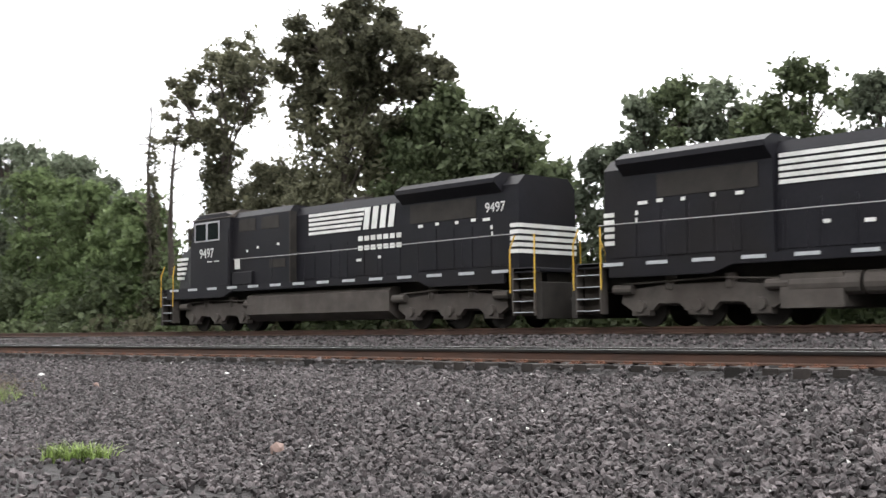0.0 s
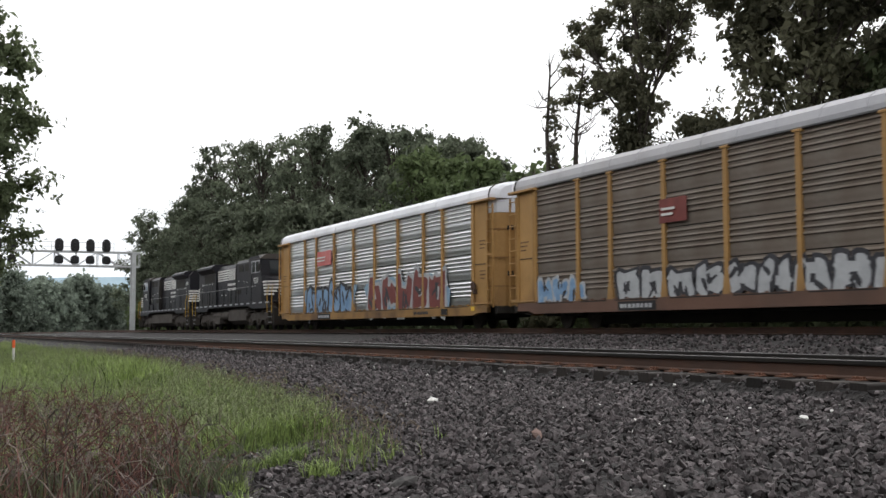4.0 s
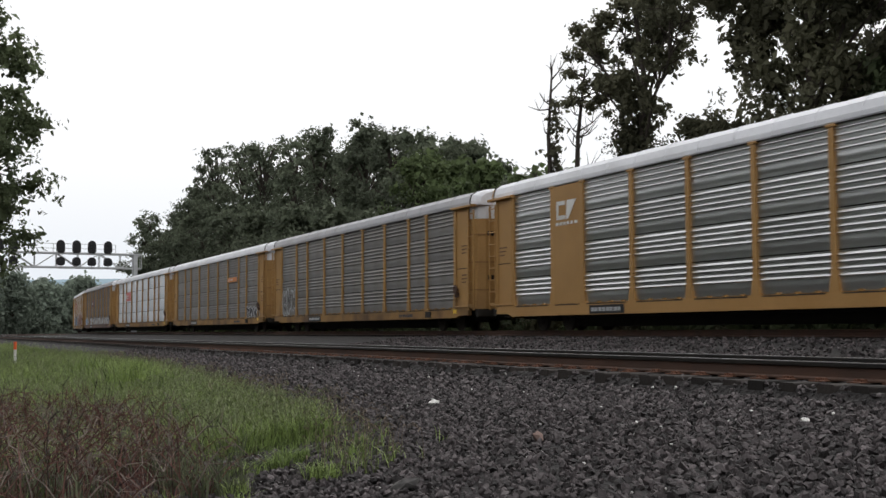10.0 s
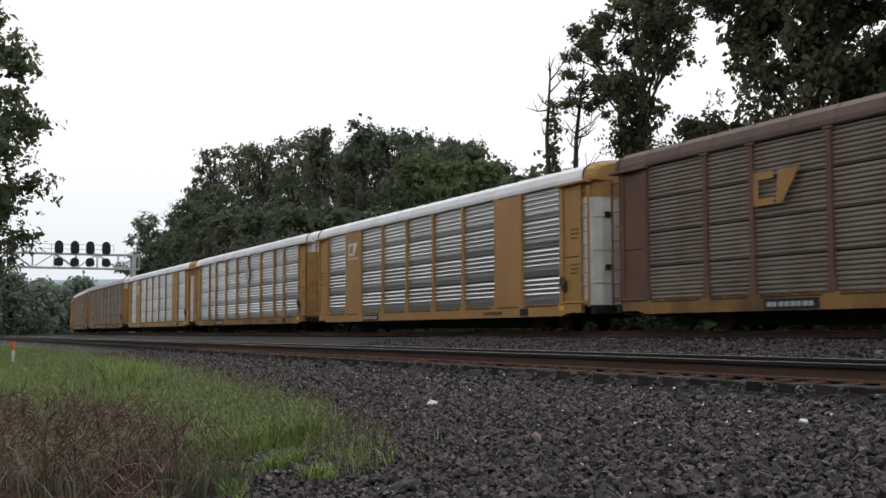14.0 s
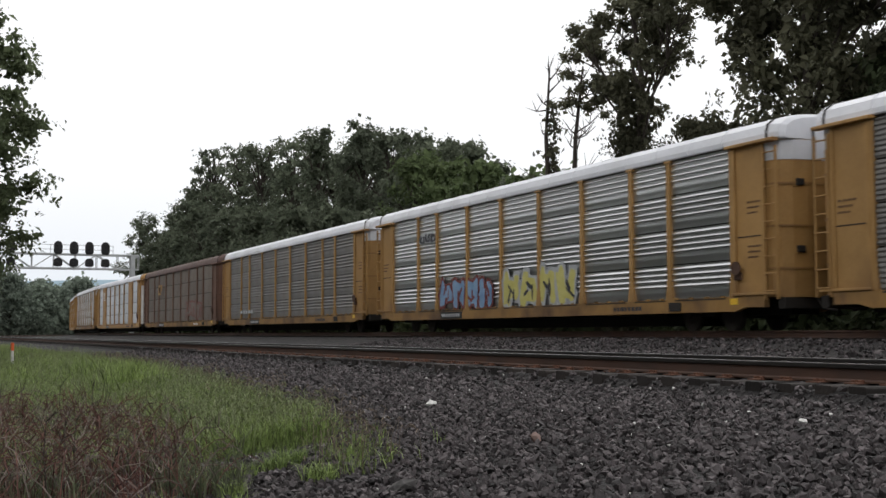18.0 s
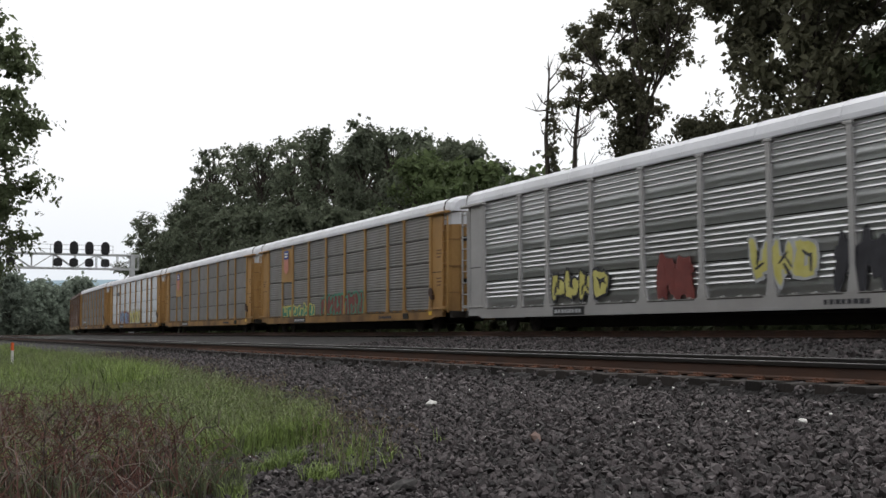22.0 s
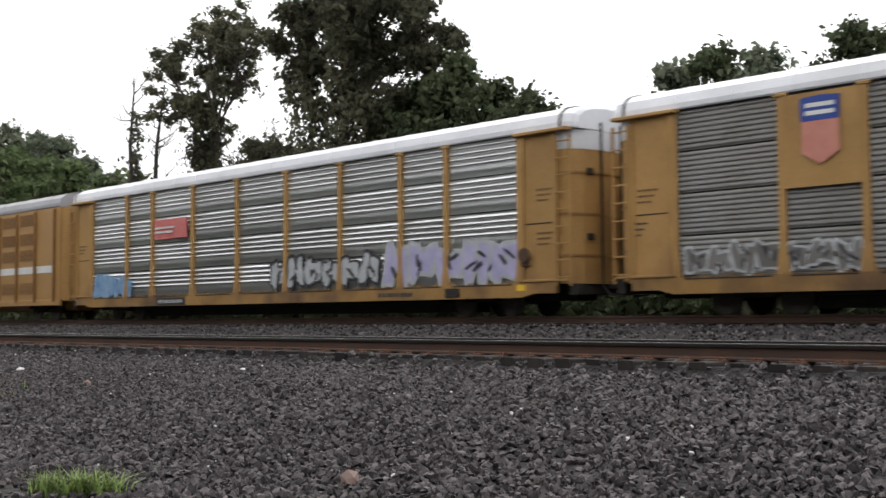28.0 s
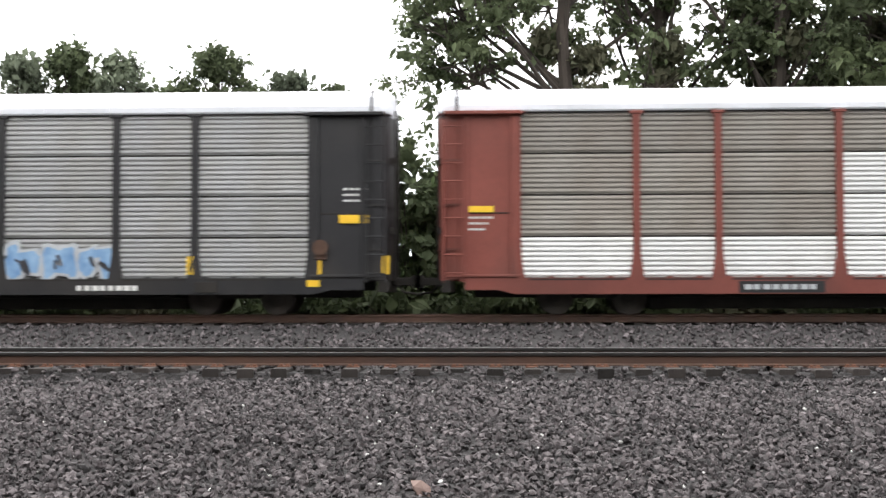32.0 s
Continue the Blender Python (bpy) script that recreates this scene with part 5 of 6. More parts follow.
def tree(label, x, y, h, width, seed, leaves=9000, size=0.16, mat="leaf", low=0.25, vine=0.0, lean=0.0, z=0.0, shape=1.0, name="tree", clumps=54, flat=0.35, top=0.78, tuft=1.0, core=0.22):
    """A deciduous tree: tapered trunk, forked limbs that end in leafy clumps, uneven outline. low: where the crown begins; vine: share of leaves that clothe the trunk."""
    rnd = random.Random(seed)
    root = tagged(new(name), label, "tree", "trees by the railway")
    root.matrix_basis = pose(x, y, z)
    wood = Geo()
    tip = Vector((lean, 0, h * top))
    spine = [Vector((0, 0, -0.5)), Vector((lean * 0.15 + rnd.uniform(-0.2, 0.2), rnd.uniform(-0.2, 0.2), h * 0.28)), Vector((lean * 0.5 + rnd.uniform(-0.4, 0.4), rnd.uniform(-0.3, 0.3), h * 0.5)), tip]
    limb(wood, spine, 0.022 * h, 0.006 * h, 9)
    spots = []
    clumps = int(clumps * 1.4)
    for i in range(clumps):
        t = (i + rnd.random()) / clumps
        zz = h * (low + (1 - low) * t)
        spread = width * ((1 - flat) * math.sin(math.pi * min(1, 0.16 + 0.80 * t ** shape)) ** 0.8 + flat * (1.0 - 0.8 * abs(t - 0.55)))
        a = i * 2.4 + rnd.uniform(-0.5, 0.5)
        rr = spread * rnd.uniform(0.2, 1.0)
        p = Vector((lean * t + rr * math.cos(a), rr * math.sin(a), zz + rnd.uniform(-0.4, 0.2)))
        rc = width * rnd.uniform(0.12, 0.30) * tuft
        spots.append((p.x, p.y, min(p.z, h - rc * 0.5), rc, rc * rnd.uniform(0.6, 0.95)))
        k = min(max((zz / h - 0.12) / 0.7, 0.05), 0.95)
        j = k * 3
        i0 = min(int(j), 2)
        start = spine[i0].lerp(spine[i0 + 1], j - i0)
        mid = start.lerp(p, 0.55) + Vector((0, 0, 0.08 * h))
        limb(wood, [start, mid, p], 0.0045 * h, 0.001 * h, 5)
    if vine:
        coat = []
        for k in range(int(12 * vine) + 6):
            rv = rnd.uniform(0.5, 1.0) * (0.6 + 0.5 * vine)
            coat.append((rnd.uniform(-0.4, 0.4) + lean * 0.2, rnd.uniform(-0.4, 0.3), h * rnd.uniform(0.02, low + 0.12), rv, 1.2))
        part("vine", leaf_cloud("vine", coat, int(leaves * 0.45 * min(vine, 1.2)), size, M["leaf_brown"], seed + 500), None, root, "dark climbing vine round the trunk")
    part("trunk", wood, M["bark"], root)
    part("crown", leaf_cloud("crown", spots, leaves, size, M[mat], seed, 0.3, core), None, root)
    return root


def bare_tree(x, y, h, seed, lean=0.0, leafy=0):
    rnd = random.Random(seed)
    root = tagged(new("dead_tree"), "dead tree with bare branches and clinging vines", "tree", "trees by the railway")
    root.matrix_basis = pose(x, y, 0)
    g = Geo()
    pts = [Vector((lean * t + 0.25 * math.sin(5 * t + seed), 0.2 * math.cos(4 * t), h * t - 0.4 * (1 - t))) for t in (0, 0.25, 0.5, 0.75, 1)]
    limb(g, pts, 0.26, 0.035, 8)
    for i in range(20):
        t = rnd.uniform(0.42, 0.98)
        j = min(int(t * 4), 3)
        s = pts[j].lerp(pts[j + 1], t * 4 - j)
        a, ln = rnd.uniform(0, 6.28), rnd.uniform(0.8, 2.2) * (1.25 - 0.5 * t)
        e = s + Vector((math.cos(a) * ln, math.sin(a) * ln * 0.6, rnd.uniform(0.2, 1.0)))
        m = s.lerp(e, 0.5) + Vector((0, 0, -0.12))
        limb(g, [s, m, e], 0.042, 0.009, 5)
        for _ in range(2):
            limb(g, [m, m + Vector((rnd.uniform(-0.7, 0.7), rnd.uniform(-0.4, 0.4), rnd.uniform(0.2, 0.8)))], 0.02, 0.006, 4)
    part("trunk", g, M["bark"], root)
    if leafy:
        spots = [(pts[0].lerp(pts[-1], t).x + rnd.uniform(-0.25, 0.25), 0, h * t, rnd.uniform(0.10, 0.2) + 0.85 * max(0, 0.58 - t) * rnd.uniform(0.5, 1.2), rnd.uniform(0.3, 0.6)) for t in np.linspace(0.08, 0.88, 26)]
        part("vine", leaf_cloud("vine", spots, leafy, 0.085, M["leaf_brown"], seed), None, root, "dark clinging vine")
    return root


def open_tree(label, x, y, h, tufts, seed, leaves, size, mat, trunk_vine=(), lean=0.0, forks=()):
    """A tall tree whose limbs carry separate leafy tufts, given as (across, along, height, radius), over a trunk that vines may clothe."""
    rnd = random.Random(seed)
    root = tagged(new("tree"), label, "tree", "trees by the railway")
    root.matrix_basis = pose(x, y, 0)
    wood = Geo()
    spine = [Vector((lean * t ** 2 + rnd.uniform(-0.25, 0.25) * t, rnd.uniform(-0.2, 0.2), h * t * 0.93 - 0.5 * (1 - t))) for t in (0, 0.2, 0.4, 0.6, 0.8, 1)]
    limb(wood, spine, 0.021 * h, 0.004 * h, 9)
    spots = []
    for a, b, z, r in tufts:
        low = max(0.25, min(0.92, z / h - rnd.uniform(0.1, 0.24)))
        j = min(int(low * 5), 4)
        start = spine[j].lerp(spine[j + 1], low * 5 - j)
        end = Vector((a, b, z))
        mid = start.lerp(end, 0.5) + Vector((0, 0, rnd.uniform(-0.3, 0.5)))
        limb(wood, [start, mid, end], 0.0055 * h, 0.0018 * h, 6)
        for _ in range(rnd.choice((9, 10, 11))):
            e = end + Vector((rnd.gauss(0, r * 0.66), rnd.gauss(0, r * 0.55), rnd.gauss(0, r * 0.46)))
            limb(wood, [mid.lerp(end, rnd.uniform(0.3, 1)), e], 0.0026 * h, 0.0007 * h, 4)
            rc = r * rnd.uniform(0.18, 0.36)
            spots.append((e.x, e.y, e.z, rc, rc * rnd.uniform(0.55, 0.8)))
    for pts in forks:
        limb(wood, [Vector(p) for p in pts], 0.009 * h, 0.003 * h, 6)
    part("trunk", wood, M["bark"], root)
    part("crown", leaf_cloud("crown", spots, leaves, size, M[mat], seed), None, root)
    if trunk_vine:
        coat = []
        for z0, z1, r0, r1, n in trunk_vine:
            for k in range(n):
                t = (k + rnd.random()) / n
                rr = r0 + (r1 - r0) * t
                rv = rr * rnd.uniform(0.35, 0.6)
                coat.append((lean * (t * z1 / h) ** 2 + rnd.uniform(-1, 1) * rr * 0.75, rnd.uniform(-1, 1) * rr * 0.6, z0 + (z1 - z0) * t, rv, rv * rnd.uniform(0.9, 1.5)))
        part("vine", leaf_cloud("vine", coat, int(leaves * 0.8), size, M["leaf_brown"], seed + 500, 0.6, 0.45), None, root, "dark climbing vine round the trunk")
    return root


def build_trees():
    green = "leafy green deciduous tree in full summer leaf"
    # group behind the far track
    bare_tree(-45.9, 26.5, 12.2, 1, 0.3, 4200)
    bare_tree(-44.4, 26.7, 11.8, 2, 1.1, 0)
    open_tree("tall tree with an open crown and a vine-clad trunk", -38.8, 26.6, 14.3, ((-0.6, 0, 13.7, 1.5), (-2.3, 0.4, 13.1, 1.3), (-3.7, -0.3, 12.2, 1.1), (1.7, 0.3, 13.1, 1.3), (2.9, -0.2, 12.0, 1.0), (-3.3, 0, 10.8, 1.15), (-1.6, 0.2, 10.0, 1.1), (0.3, 0.5, 12.1, 1.1), (1.3, 0, 10.6, 0.8)), 11, 20000, 0.08, "leaf_brown", ((2.5, 7.0, 2.3, 1.8, 18), (7.0, 10.2, 1.8, 0.8, 12)), -0.3)
    open_tree("tall dark tree wrapped in vines", -29.6, 26.9, 14.6, ((-2.7, 0, 13.6, 1.6), (-0.6, 0.3, 13.9, 1.5), (1.8, -0.3, 13.4, 1.6), (3.6, 0, 12.5, 1.5), (-3.2, 0.2, 11.9, 1.2), (4.2, 0.2, 11.2, 1.3), (0.9, 0, 12.2, 1.5), (3.4, 0.3, 9.9, 1.4), (-2.9, -0.2, 10.1, 1.1), (2.2, 0, 11.0, 1.3), (-1.8, 0, 11.2, 1.2)), 12, 30000, 0.095, "leaf_brown", ((1.0, 6.5, 3.2, 3.0, 34), (6.5, 12.6, 2.9, 1.7, 36)), -0.4)
    for i, (x, h, w) in enumerate(((-35.3, 8.4, 1.7), (-33.8, 7.8, 1.6), (-41.2, 5.6, 1.5), (-32.6, 6.6, 1.5), (-36.8, 6.8, 1.5))):
        tree("dark leafy tree below the vine-hung trees", x, 27.0, h, w, 13 + 100 * i, 10000, 0.09, "leaf_brown", 0.2, clumps=30)
    for i, (x, y, h, w) in enumerate(((-25.8, 27.8, 9.5, 2.0), (-23.8, 27.4, 9.9, 1.6), (-21.8, 27.2, 8.7, 1.6), (-19.7, 27.0, 8.0, 1.8), (-17.9, 26.9, 6.2, 1.3), (-27.4, 28.2, 8.8, 2.0))):
        tree(green, x, y, h, w, 14 + i, 15000, 0.10, "leaf", 0.18, clumps=44, flat=0.5, tuft=1.05)
    # rounded light trees at the wood's edge, lower down the line
    for i, (x, h, w) in enumerate(((-47.6, 7.4, 1.7), (-50.0, 8.2, 1.9), (-53.4, 7.6, 2.0), (-57.6, 9.4, 2.4), (-63.0, 10.4, 2.6), (-69.0, 11.6, 2.8))):
        tree("light green young tree at the wood's edge", x, 27.4 + i * 0.5, h, w, 20 + i, 8500, 0.14, "leaf_light", 0.08, clumps=40)
    # lower row that shows over the last cars
    for i, (x, h, w) in enumerate(((-14.1, 8.1, 1.4), (-12.5, 8.5, 1.4), (-10.9, 8.3, 1.3), (-7.9, 8.4, 1.7), (-5.6, 7.5, 1.2), (-4.3, 7.3, 1.1), (-15.6, 6.8, 1.4), (-9.3, 7.1, 1.2))):
        tree(green, x, 27.5, h, w, 30 + i, 9000, 0.085, "leaf" if i % 2 else "leaf_mid", 0.25, flat=0.3, clumps=34, tuft=1.0)
    # tall open oaks behind the last cars
    rnd = random.Random(77)
    for i, (x, h, reach) in enumerate(((2.7, 16.5, 4.9), (5.6, 17.0, 3.4), (9.0, 16.8, 3.6), (11.9, 17.2, 4.0), (15.6, 16.5, 4.2))):
        tufts = [(rnd.uniform(-1, 1) * reach * (0.9 if k % 3 else 1.0), rnd.uniform(-1.2, 1.2), 7.3 + (h - 8.0) * k / 19 + rnd.uniform(-0.4, 0.4), rnd.uniform(1.0, 1.5)) for k in range(20)]
        if i == 0:
            tufts += [(-4.3, 0, 9.3, 1.0), (-4.4, 0.2, 10.6, 1.1), (-3.2, 0, 8.2, 1.0), (-2.2, 0.2, 9.6, 1.2)]
        open_tree("tall oak with dark limbs showing between its leaves", x, 27.4 + 0.7 * (i % 2), h, tufts, 40 + i, 14000, 0.095, "leaf", ((1.0, 9.0, 1.4, 0.8, 8),), rnd.uniform(-0.6, 0.6))
    for i, (x, h, w) in enumerate(((0.4, 6.0, 1.6), (4.2, 6.4, 1.8), (7.4, 7.4, 1.8), (10.6, 6.6, 1.8), (14.0, 7.4, 2.0))):
        tree("leafy undergrowth tree below the oaks", x, 30.5, h, w, 340 + i, 8000, 0.12, "leaf", 0.1)
    # wood along the curve, its haze put into one paler leaf colour
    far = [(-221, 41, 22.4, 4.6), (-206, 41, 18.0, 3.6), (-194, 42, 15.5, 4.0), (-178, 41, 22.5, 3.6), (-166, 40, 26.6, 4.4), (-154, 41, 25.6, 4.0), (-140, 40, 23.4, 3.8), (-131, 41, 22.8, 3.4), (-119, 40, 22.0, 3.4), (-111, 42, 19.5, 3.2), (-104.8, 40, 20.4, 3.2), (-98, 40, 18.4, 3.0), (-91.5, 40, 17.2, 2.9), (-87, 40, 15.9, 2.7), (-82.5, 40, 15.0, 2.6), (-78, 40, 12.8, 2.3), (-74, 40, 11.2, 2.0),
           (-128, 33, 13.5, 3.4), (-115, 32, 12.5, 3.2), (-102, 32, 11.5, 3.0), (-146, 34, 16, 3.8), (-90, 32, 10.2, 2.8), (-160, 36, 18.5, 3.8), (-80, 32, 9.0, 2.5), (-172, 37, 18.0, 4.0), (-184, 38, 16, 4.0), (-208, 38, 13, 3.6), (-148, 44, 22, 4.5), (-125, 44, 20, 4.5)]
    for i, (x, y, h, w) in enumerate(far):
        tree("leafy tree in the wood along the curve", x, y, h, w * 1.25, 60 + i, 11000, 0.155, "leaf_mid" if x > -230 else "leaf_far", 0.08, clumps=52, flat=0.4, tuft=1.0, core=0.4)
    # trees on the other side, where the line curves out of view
    # their haze is only the pale leaf colour
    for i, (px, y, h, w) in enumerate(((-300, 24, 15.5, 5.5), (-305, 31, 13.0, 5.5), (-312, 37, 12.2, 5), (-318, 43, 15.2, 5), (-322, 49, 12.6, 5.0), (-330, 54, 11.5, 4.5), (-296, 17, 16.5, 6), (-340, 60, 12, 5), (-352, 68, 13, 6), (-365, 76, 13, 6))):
        tree("tree beyond the curve with haze in its leaf colour", px, y, h, w, 90 + i, 6500, 0.36, "leaf_far", 0.05, z=-1.0)
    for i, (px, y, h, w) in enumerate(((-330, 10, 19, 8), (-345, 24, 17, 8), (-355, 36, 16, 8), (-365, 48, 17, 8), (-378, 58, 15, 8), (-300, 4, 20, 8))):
        tree("tree beyond the curve with haze in its leaf colour", px, y, h, w, 190 + i, 5000, 0.5, "leaf_far", 0.0, z=-1.0)
    # a large tree on the near side
    tree("large leafy tree on the near side of the line", -50.0, 0.2, 14.6, 5.3, 120, 40000, 0.11, "leaf", 0.2, 0.3, z=-1.0, clumps=130, flat=0.9, tuft=0.75)
    tree("spreading lower tree on the near side of the line", -52.5, -0.4, 8.6, 5.2, 121, 18000, 0.11, "leaf", 0.22, 0.2, z=-1.0, clumps=60, flat=0.9, tuft=0.8)
    # unseen wood added behind the camera to darken the cars' light and reflections
    for i in range(27):
        tree("unseen leafy tree added to darken light on the train", -235 + i * 11.0, -30 - 3 * (i % 2), 21 + (i * 5) % 4, 7.5, 130 + i, 1800, 0.8, "leaf", 0.03, z=-1.1)


def bush(x, y, h, w, seed, mat, leaves=1500):
    rnd = random.Random(seed)
    root = tagged(new("bush"), "green bush at the foot of the wood", "bush", "bushes along the track")
    root.matrix_basis = pose(x, y, ground_z(y) - 0.1)
    spots = [(rnd.uniform(-w, w) * 0.6, rnd.uniform(-0.6, 0.6), h * rnd.uniform(0.2, 0.8), w * 0.45, h * 0.28) for _ in range(9)]
    g = Geo()
    for s in spots:
        limb(g, [(0, 0, -0.1), (s[0] * 0.5, s[1] * 0.5, s[2] * 0.6), s[:3]], 0.04, 0.012, 5)
    part("stem", g, M["bark"], root)
    part("foliage", leaf_cloud("foliage", spots, leaves, 0.14, M[mat], seed), None, root)


def build_bushes():
    rnd = random.Random(5)
    x, i = 18.0, 0
    while x > -150:
        bush(x, 26.0 + rnd.uniform(0, 1.8), rnd.uniform(2.4, 4.6), rnd.uniform(1.4, 2.2), 200 + i, rnd.choice(("leaf", "leaf_light", "leaf")))
        x -= rnd.uniform(1.6, 2.8) if x > -80 else 4.0
        i += 1
    x = 17.0
    while x > -60:
        bush(x, 24.6 + rnd.uniform(0, 0.7), rnd.uniform(0.7, 1.3), rnd.uniform(1.0, 1.5), 500 + i, rnd.choice(("leaf", "leaf_brown", "leaf")), 700)
        x -= rnd.uniform(1.3, 1.9)
        i += 1
    bush(-1.9, 26.4, 6.6, 1.3, 400, "leaf")
    bush(-3.3, 27.2, 5.2, 1.3, 401, "leaf")


# ---- signal gantry over the tracks ----
def build_gantry():
    root = tagged(new("signal_gantry"), "aluminium truss signal bridge with black signal heads", "signal bridge")
    X, z0, z1, ya, yb = -146.0, 8.05, 9.75, 1.5, 26.2
    root.matrix_basis = pose(X, 0, 0)
    for y in (ya, 25.5):
        g = Geo()
        for dx in (-0.5, 0.5):
            g.rbox(dx - 0.09, dx + 0.09, y - 0.25, y + 0.25, -0.8, z1)
        for k in range(6):
            g.tube((-0.5, y, k * 1.5), (0.5, y, k * 1.5 + 1.5), 0.05)
        part("post", g, M["aluminium"], root)
    for dx in (-0.5, 0.5):
        for z in (z0, z1):
            part("chord", Geo().rbox(dx - 0.07, dx + 0.07, ya, yb, z - 0.11, z + 0.11), M["aluminium"], root)
    n = 10
    step = (yb - ya) / n
    for i in range(n):
        a, b = ya + i * step, ya + (i + 1) * step
        g = Geo()
        for dx in (-0.5, 0.5):
            g.tube((dx, a, z0), (dx, b, z1), 0.06) if i % 2 else g.tube((dx, a, z1), (dx, b, z0), 0.06)
            g.tube((dx, b, z0), (dx, b, z1), 0.05)
        part("brace", g, M["aluminium"], root)
    rail = Geo()
    for z in (z1 + 0.55, z1 + 1.1):
        rail.tube((0.55, ya, z), (0.55, 23.0, z), 0.035)
    for y in np.arange(ya, 23.1, 2.4):
        rail.tube((0.55, y, z1), (0.55, y, z1 + 1.1), 0.035)
    part("railing", rail, M["aluminium"], root)
    part("walkway", Geo().rbox(-0.45, 0.45, ya, yb, z1 - 0.05, z1 + 0.02), M["aluminium"], root)
    def head(tall):
        g = Geo()
        r, h = 0.5, 0.75 if tall else 0.5
        out = [(r * math.cos(a), h * 0.3 + (h * 0.75) * math.sin(a)) for a in np.linspace(0, math.pi, 11)] + [(-r, -h * 0.7), (-r * 0.6, -h), (r * 0.6, -h), (r, -h * 0.7)]
        g.prism(out, "x", 0.62, 0.68)
        for z in ((0.4, 0.0, -0.4) if tall else (0.15, -0.2)):
            g.tube((0.68, 0, z), (0.98, 0, z), 0.12, 0.13, 10)
        return g.mesh("signal_head", M["signal_black"])
    for y in (16.74, 18.56, 20.33, 22.19, 11.47, 9.91):
        for tall, z in ((True, 10.5), (False, 8.75)):
            part("signal_head", shared(("head", tall), lambda: head(tall)), None, root, at=pose(0, y, z))
            part("head_bracket", shared("bracket", lambda: Geo().tube((0.55, 0, -0.9), (0.62, 0, 0.3), 0.05).mesh("head_bracket", M["aluminium"])), None, root, at=pose(0, y, z))


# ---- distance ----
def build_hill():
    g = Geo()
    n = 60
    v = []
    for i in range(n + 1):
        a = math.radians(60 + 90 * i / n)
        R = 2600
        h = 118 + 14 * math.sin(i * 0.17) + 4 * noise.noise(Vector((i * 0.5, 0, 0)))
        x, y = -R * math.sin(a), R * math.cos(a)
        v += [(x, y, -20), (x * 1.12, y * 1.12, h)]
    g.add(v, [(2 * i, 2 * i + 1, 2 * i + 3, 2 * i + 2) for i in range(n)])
    tagged(new("backdrop_hill", g.mesh("backdrop_hill", M["hill"])), "long distant wooded ridge with blue haze in its colour", "hill", kind="structure")


# ---- ballast, litter, grass ----
def stones(name, x0, x1, y0, y1, count, lo, hi, seed, mat="stone", lift=0.55):
    rs = np.random.RandomState(seed)
    x, y = rs.uniform(x0, x1, count), rs.uniform(y0, y1, count)
    ok = ~((np.abs(y - NEAR_Y) < 1.32) & (rs.uniform(size=count) < 0.35))
    ok &= ~((y < 1.0) & (x + y < -1.2) & (rs.uniform(size=count) < 0.55))
    gap = np.abs((x / 0.495 + 0.5) % 1.0 - 0.5) < 0.25
    ok &= ~((np.abs(y - 8.12) < 0.2) & gap)
    x, y = x[ok], y[ok]
    loose = y < 7.8
    x, y = x + rs.normal(0, 0.5, len(x)) * loose, y + rs.normal(0, 0.12, len(x)) * loose
    k = len(x)
    z = np.interp(y, [p[0] for p in PROFILE], [p[1] for p in PROFILE])
    base = np.array([(1, 0, -0.1), (0.25, 0.95, 0.1), (-0.85, 0.55, -0.15), (-0.9, -0.5, 0.1), (0.2, -0.95, -0.1), (0.35, 0.25, 0.62), (-0.4, -0.15, 0.7), (0, 0, -0.6)])
    faces = np.array([(0, 1, 5), (1, 2, 6), (1, 6, 5), (2, 3, 6), (3, 4, 6), (4, 5, 6), (4, 0, 5), (1, 0, 7), (2, 1, 7), (3, 2, 7), (4, 3, 7), (0, 4, 7)])
    s = rs.uniform(lo, hi, k) * 0.5 * rs.choice([0.8, 1, 1, 1.2], k)
    jit = base[None] + rs.uniform(-0.22, 0.22, (k, 8, 3))
    jit *= rs.uniform(0.7, 1.25, (k, 1, 3))
    q = rs.normal(size=(k, 4))
    q[:, 3] += 0.6
    q /= np.linalg.norm(q, axis=1)[:, None]
    a, b, c, d = q.T
    R = np.stack([1 - 2 * (b * b + c * c), 2 * (a * b - c * d), 2 * (a * c + b * d), 2 * (a * b + c * d), 1 - 2 * (a * a + c * c), 2 * (b * c - a * d), 2 * (a * c - b * d), 2 * (b * c + a * d), 1 - 2 * (a * a + b * b)], 1).reshape(k, 3, 3)
    v = np.einsum("kij,kpj->kpi", R, jit) * s[:, None, None]
    v += np.stack([x, y, z + s * lift + rs.uniform(0, 0.015, k)], 1)[:, None, :]
    f = (faces[None] + (np.arange(k) * 8)[:, None, None]).reshape(-1, 3)
    me = bpy.data.meshes.new(name)
    me.from_pydata(v.reshape(-1, 3).tolist(), [], f.tolist())
    me.materials.append(M[mat])
    return me


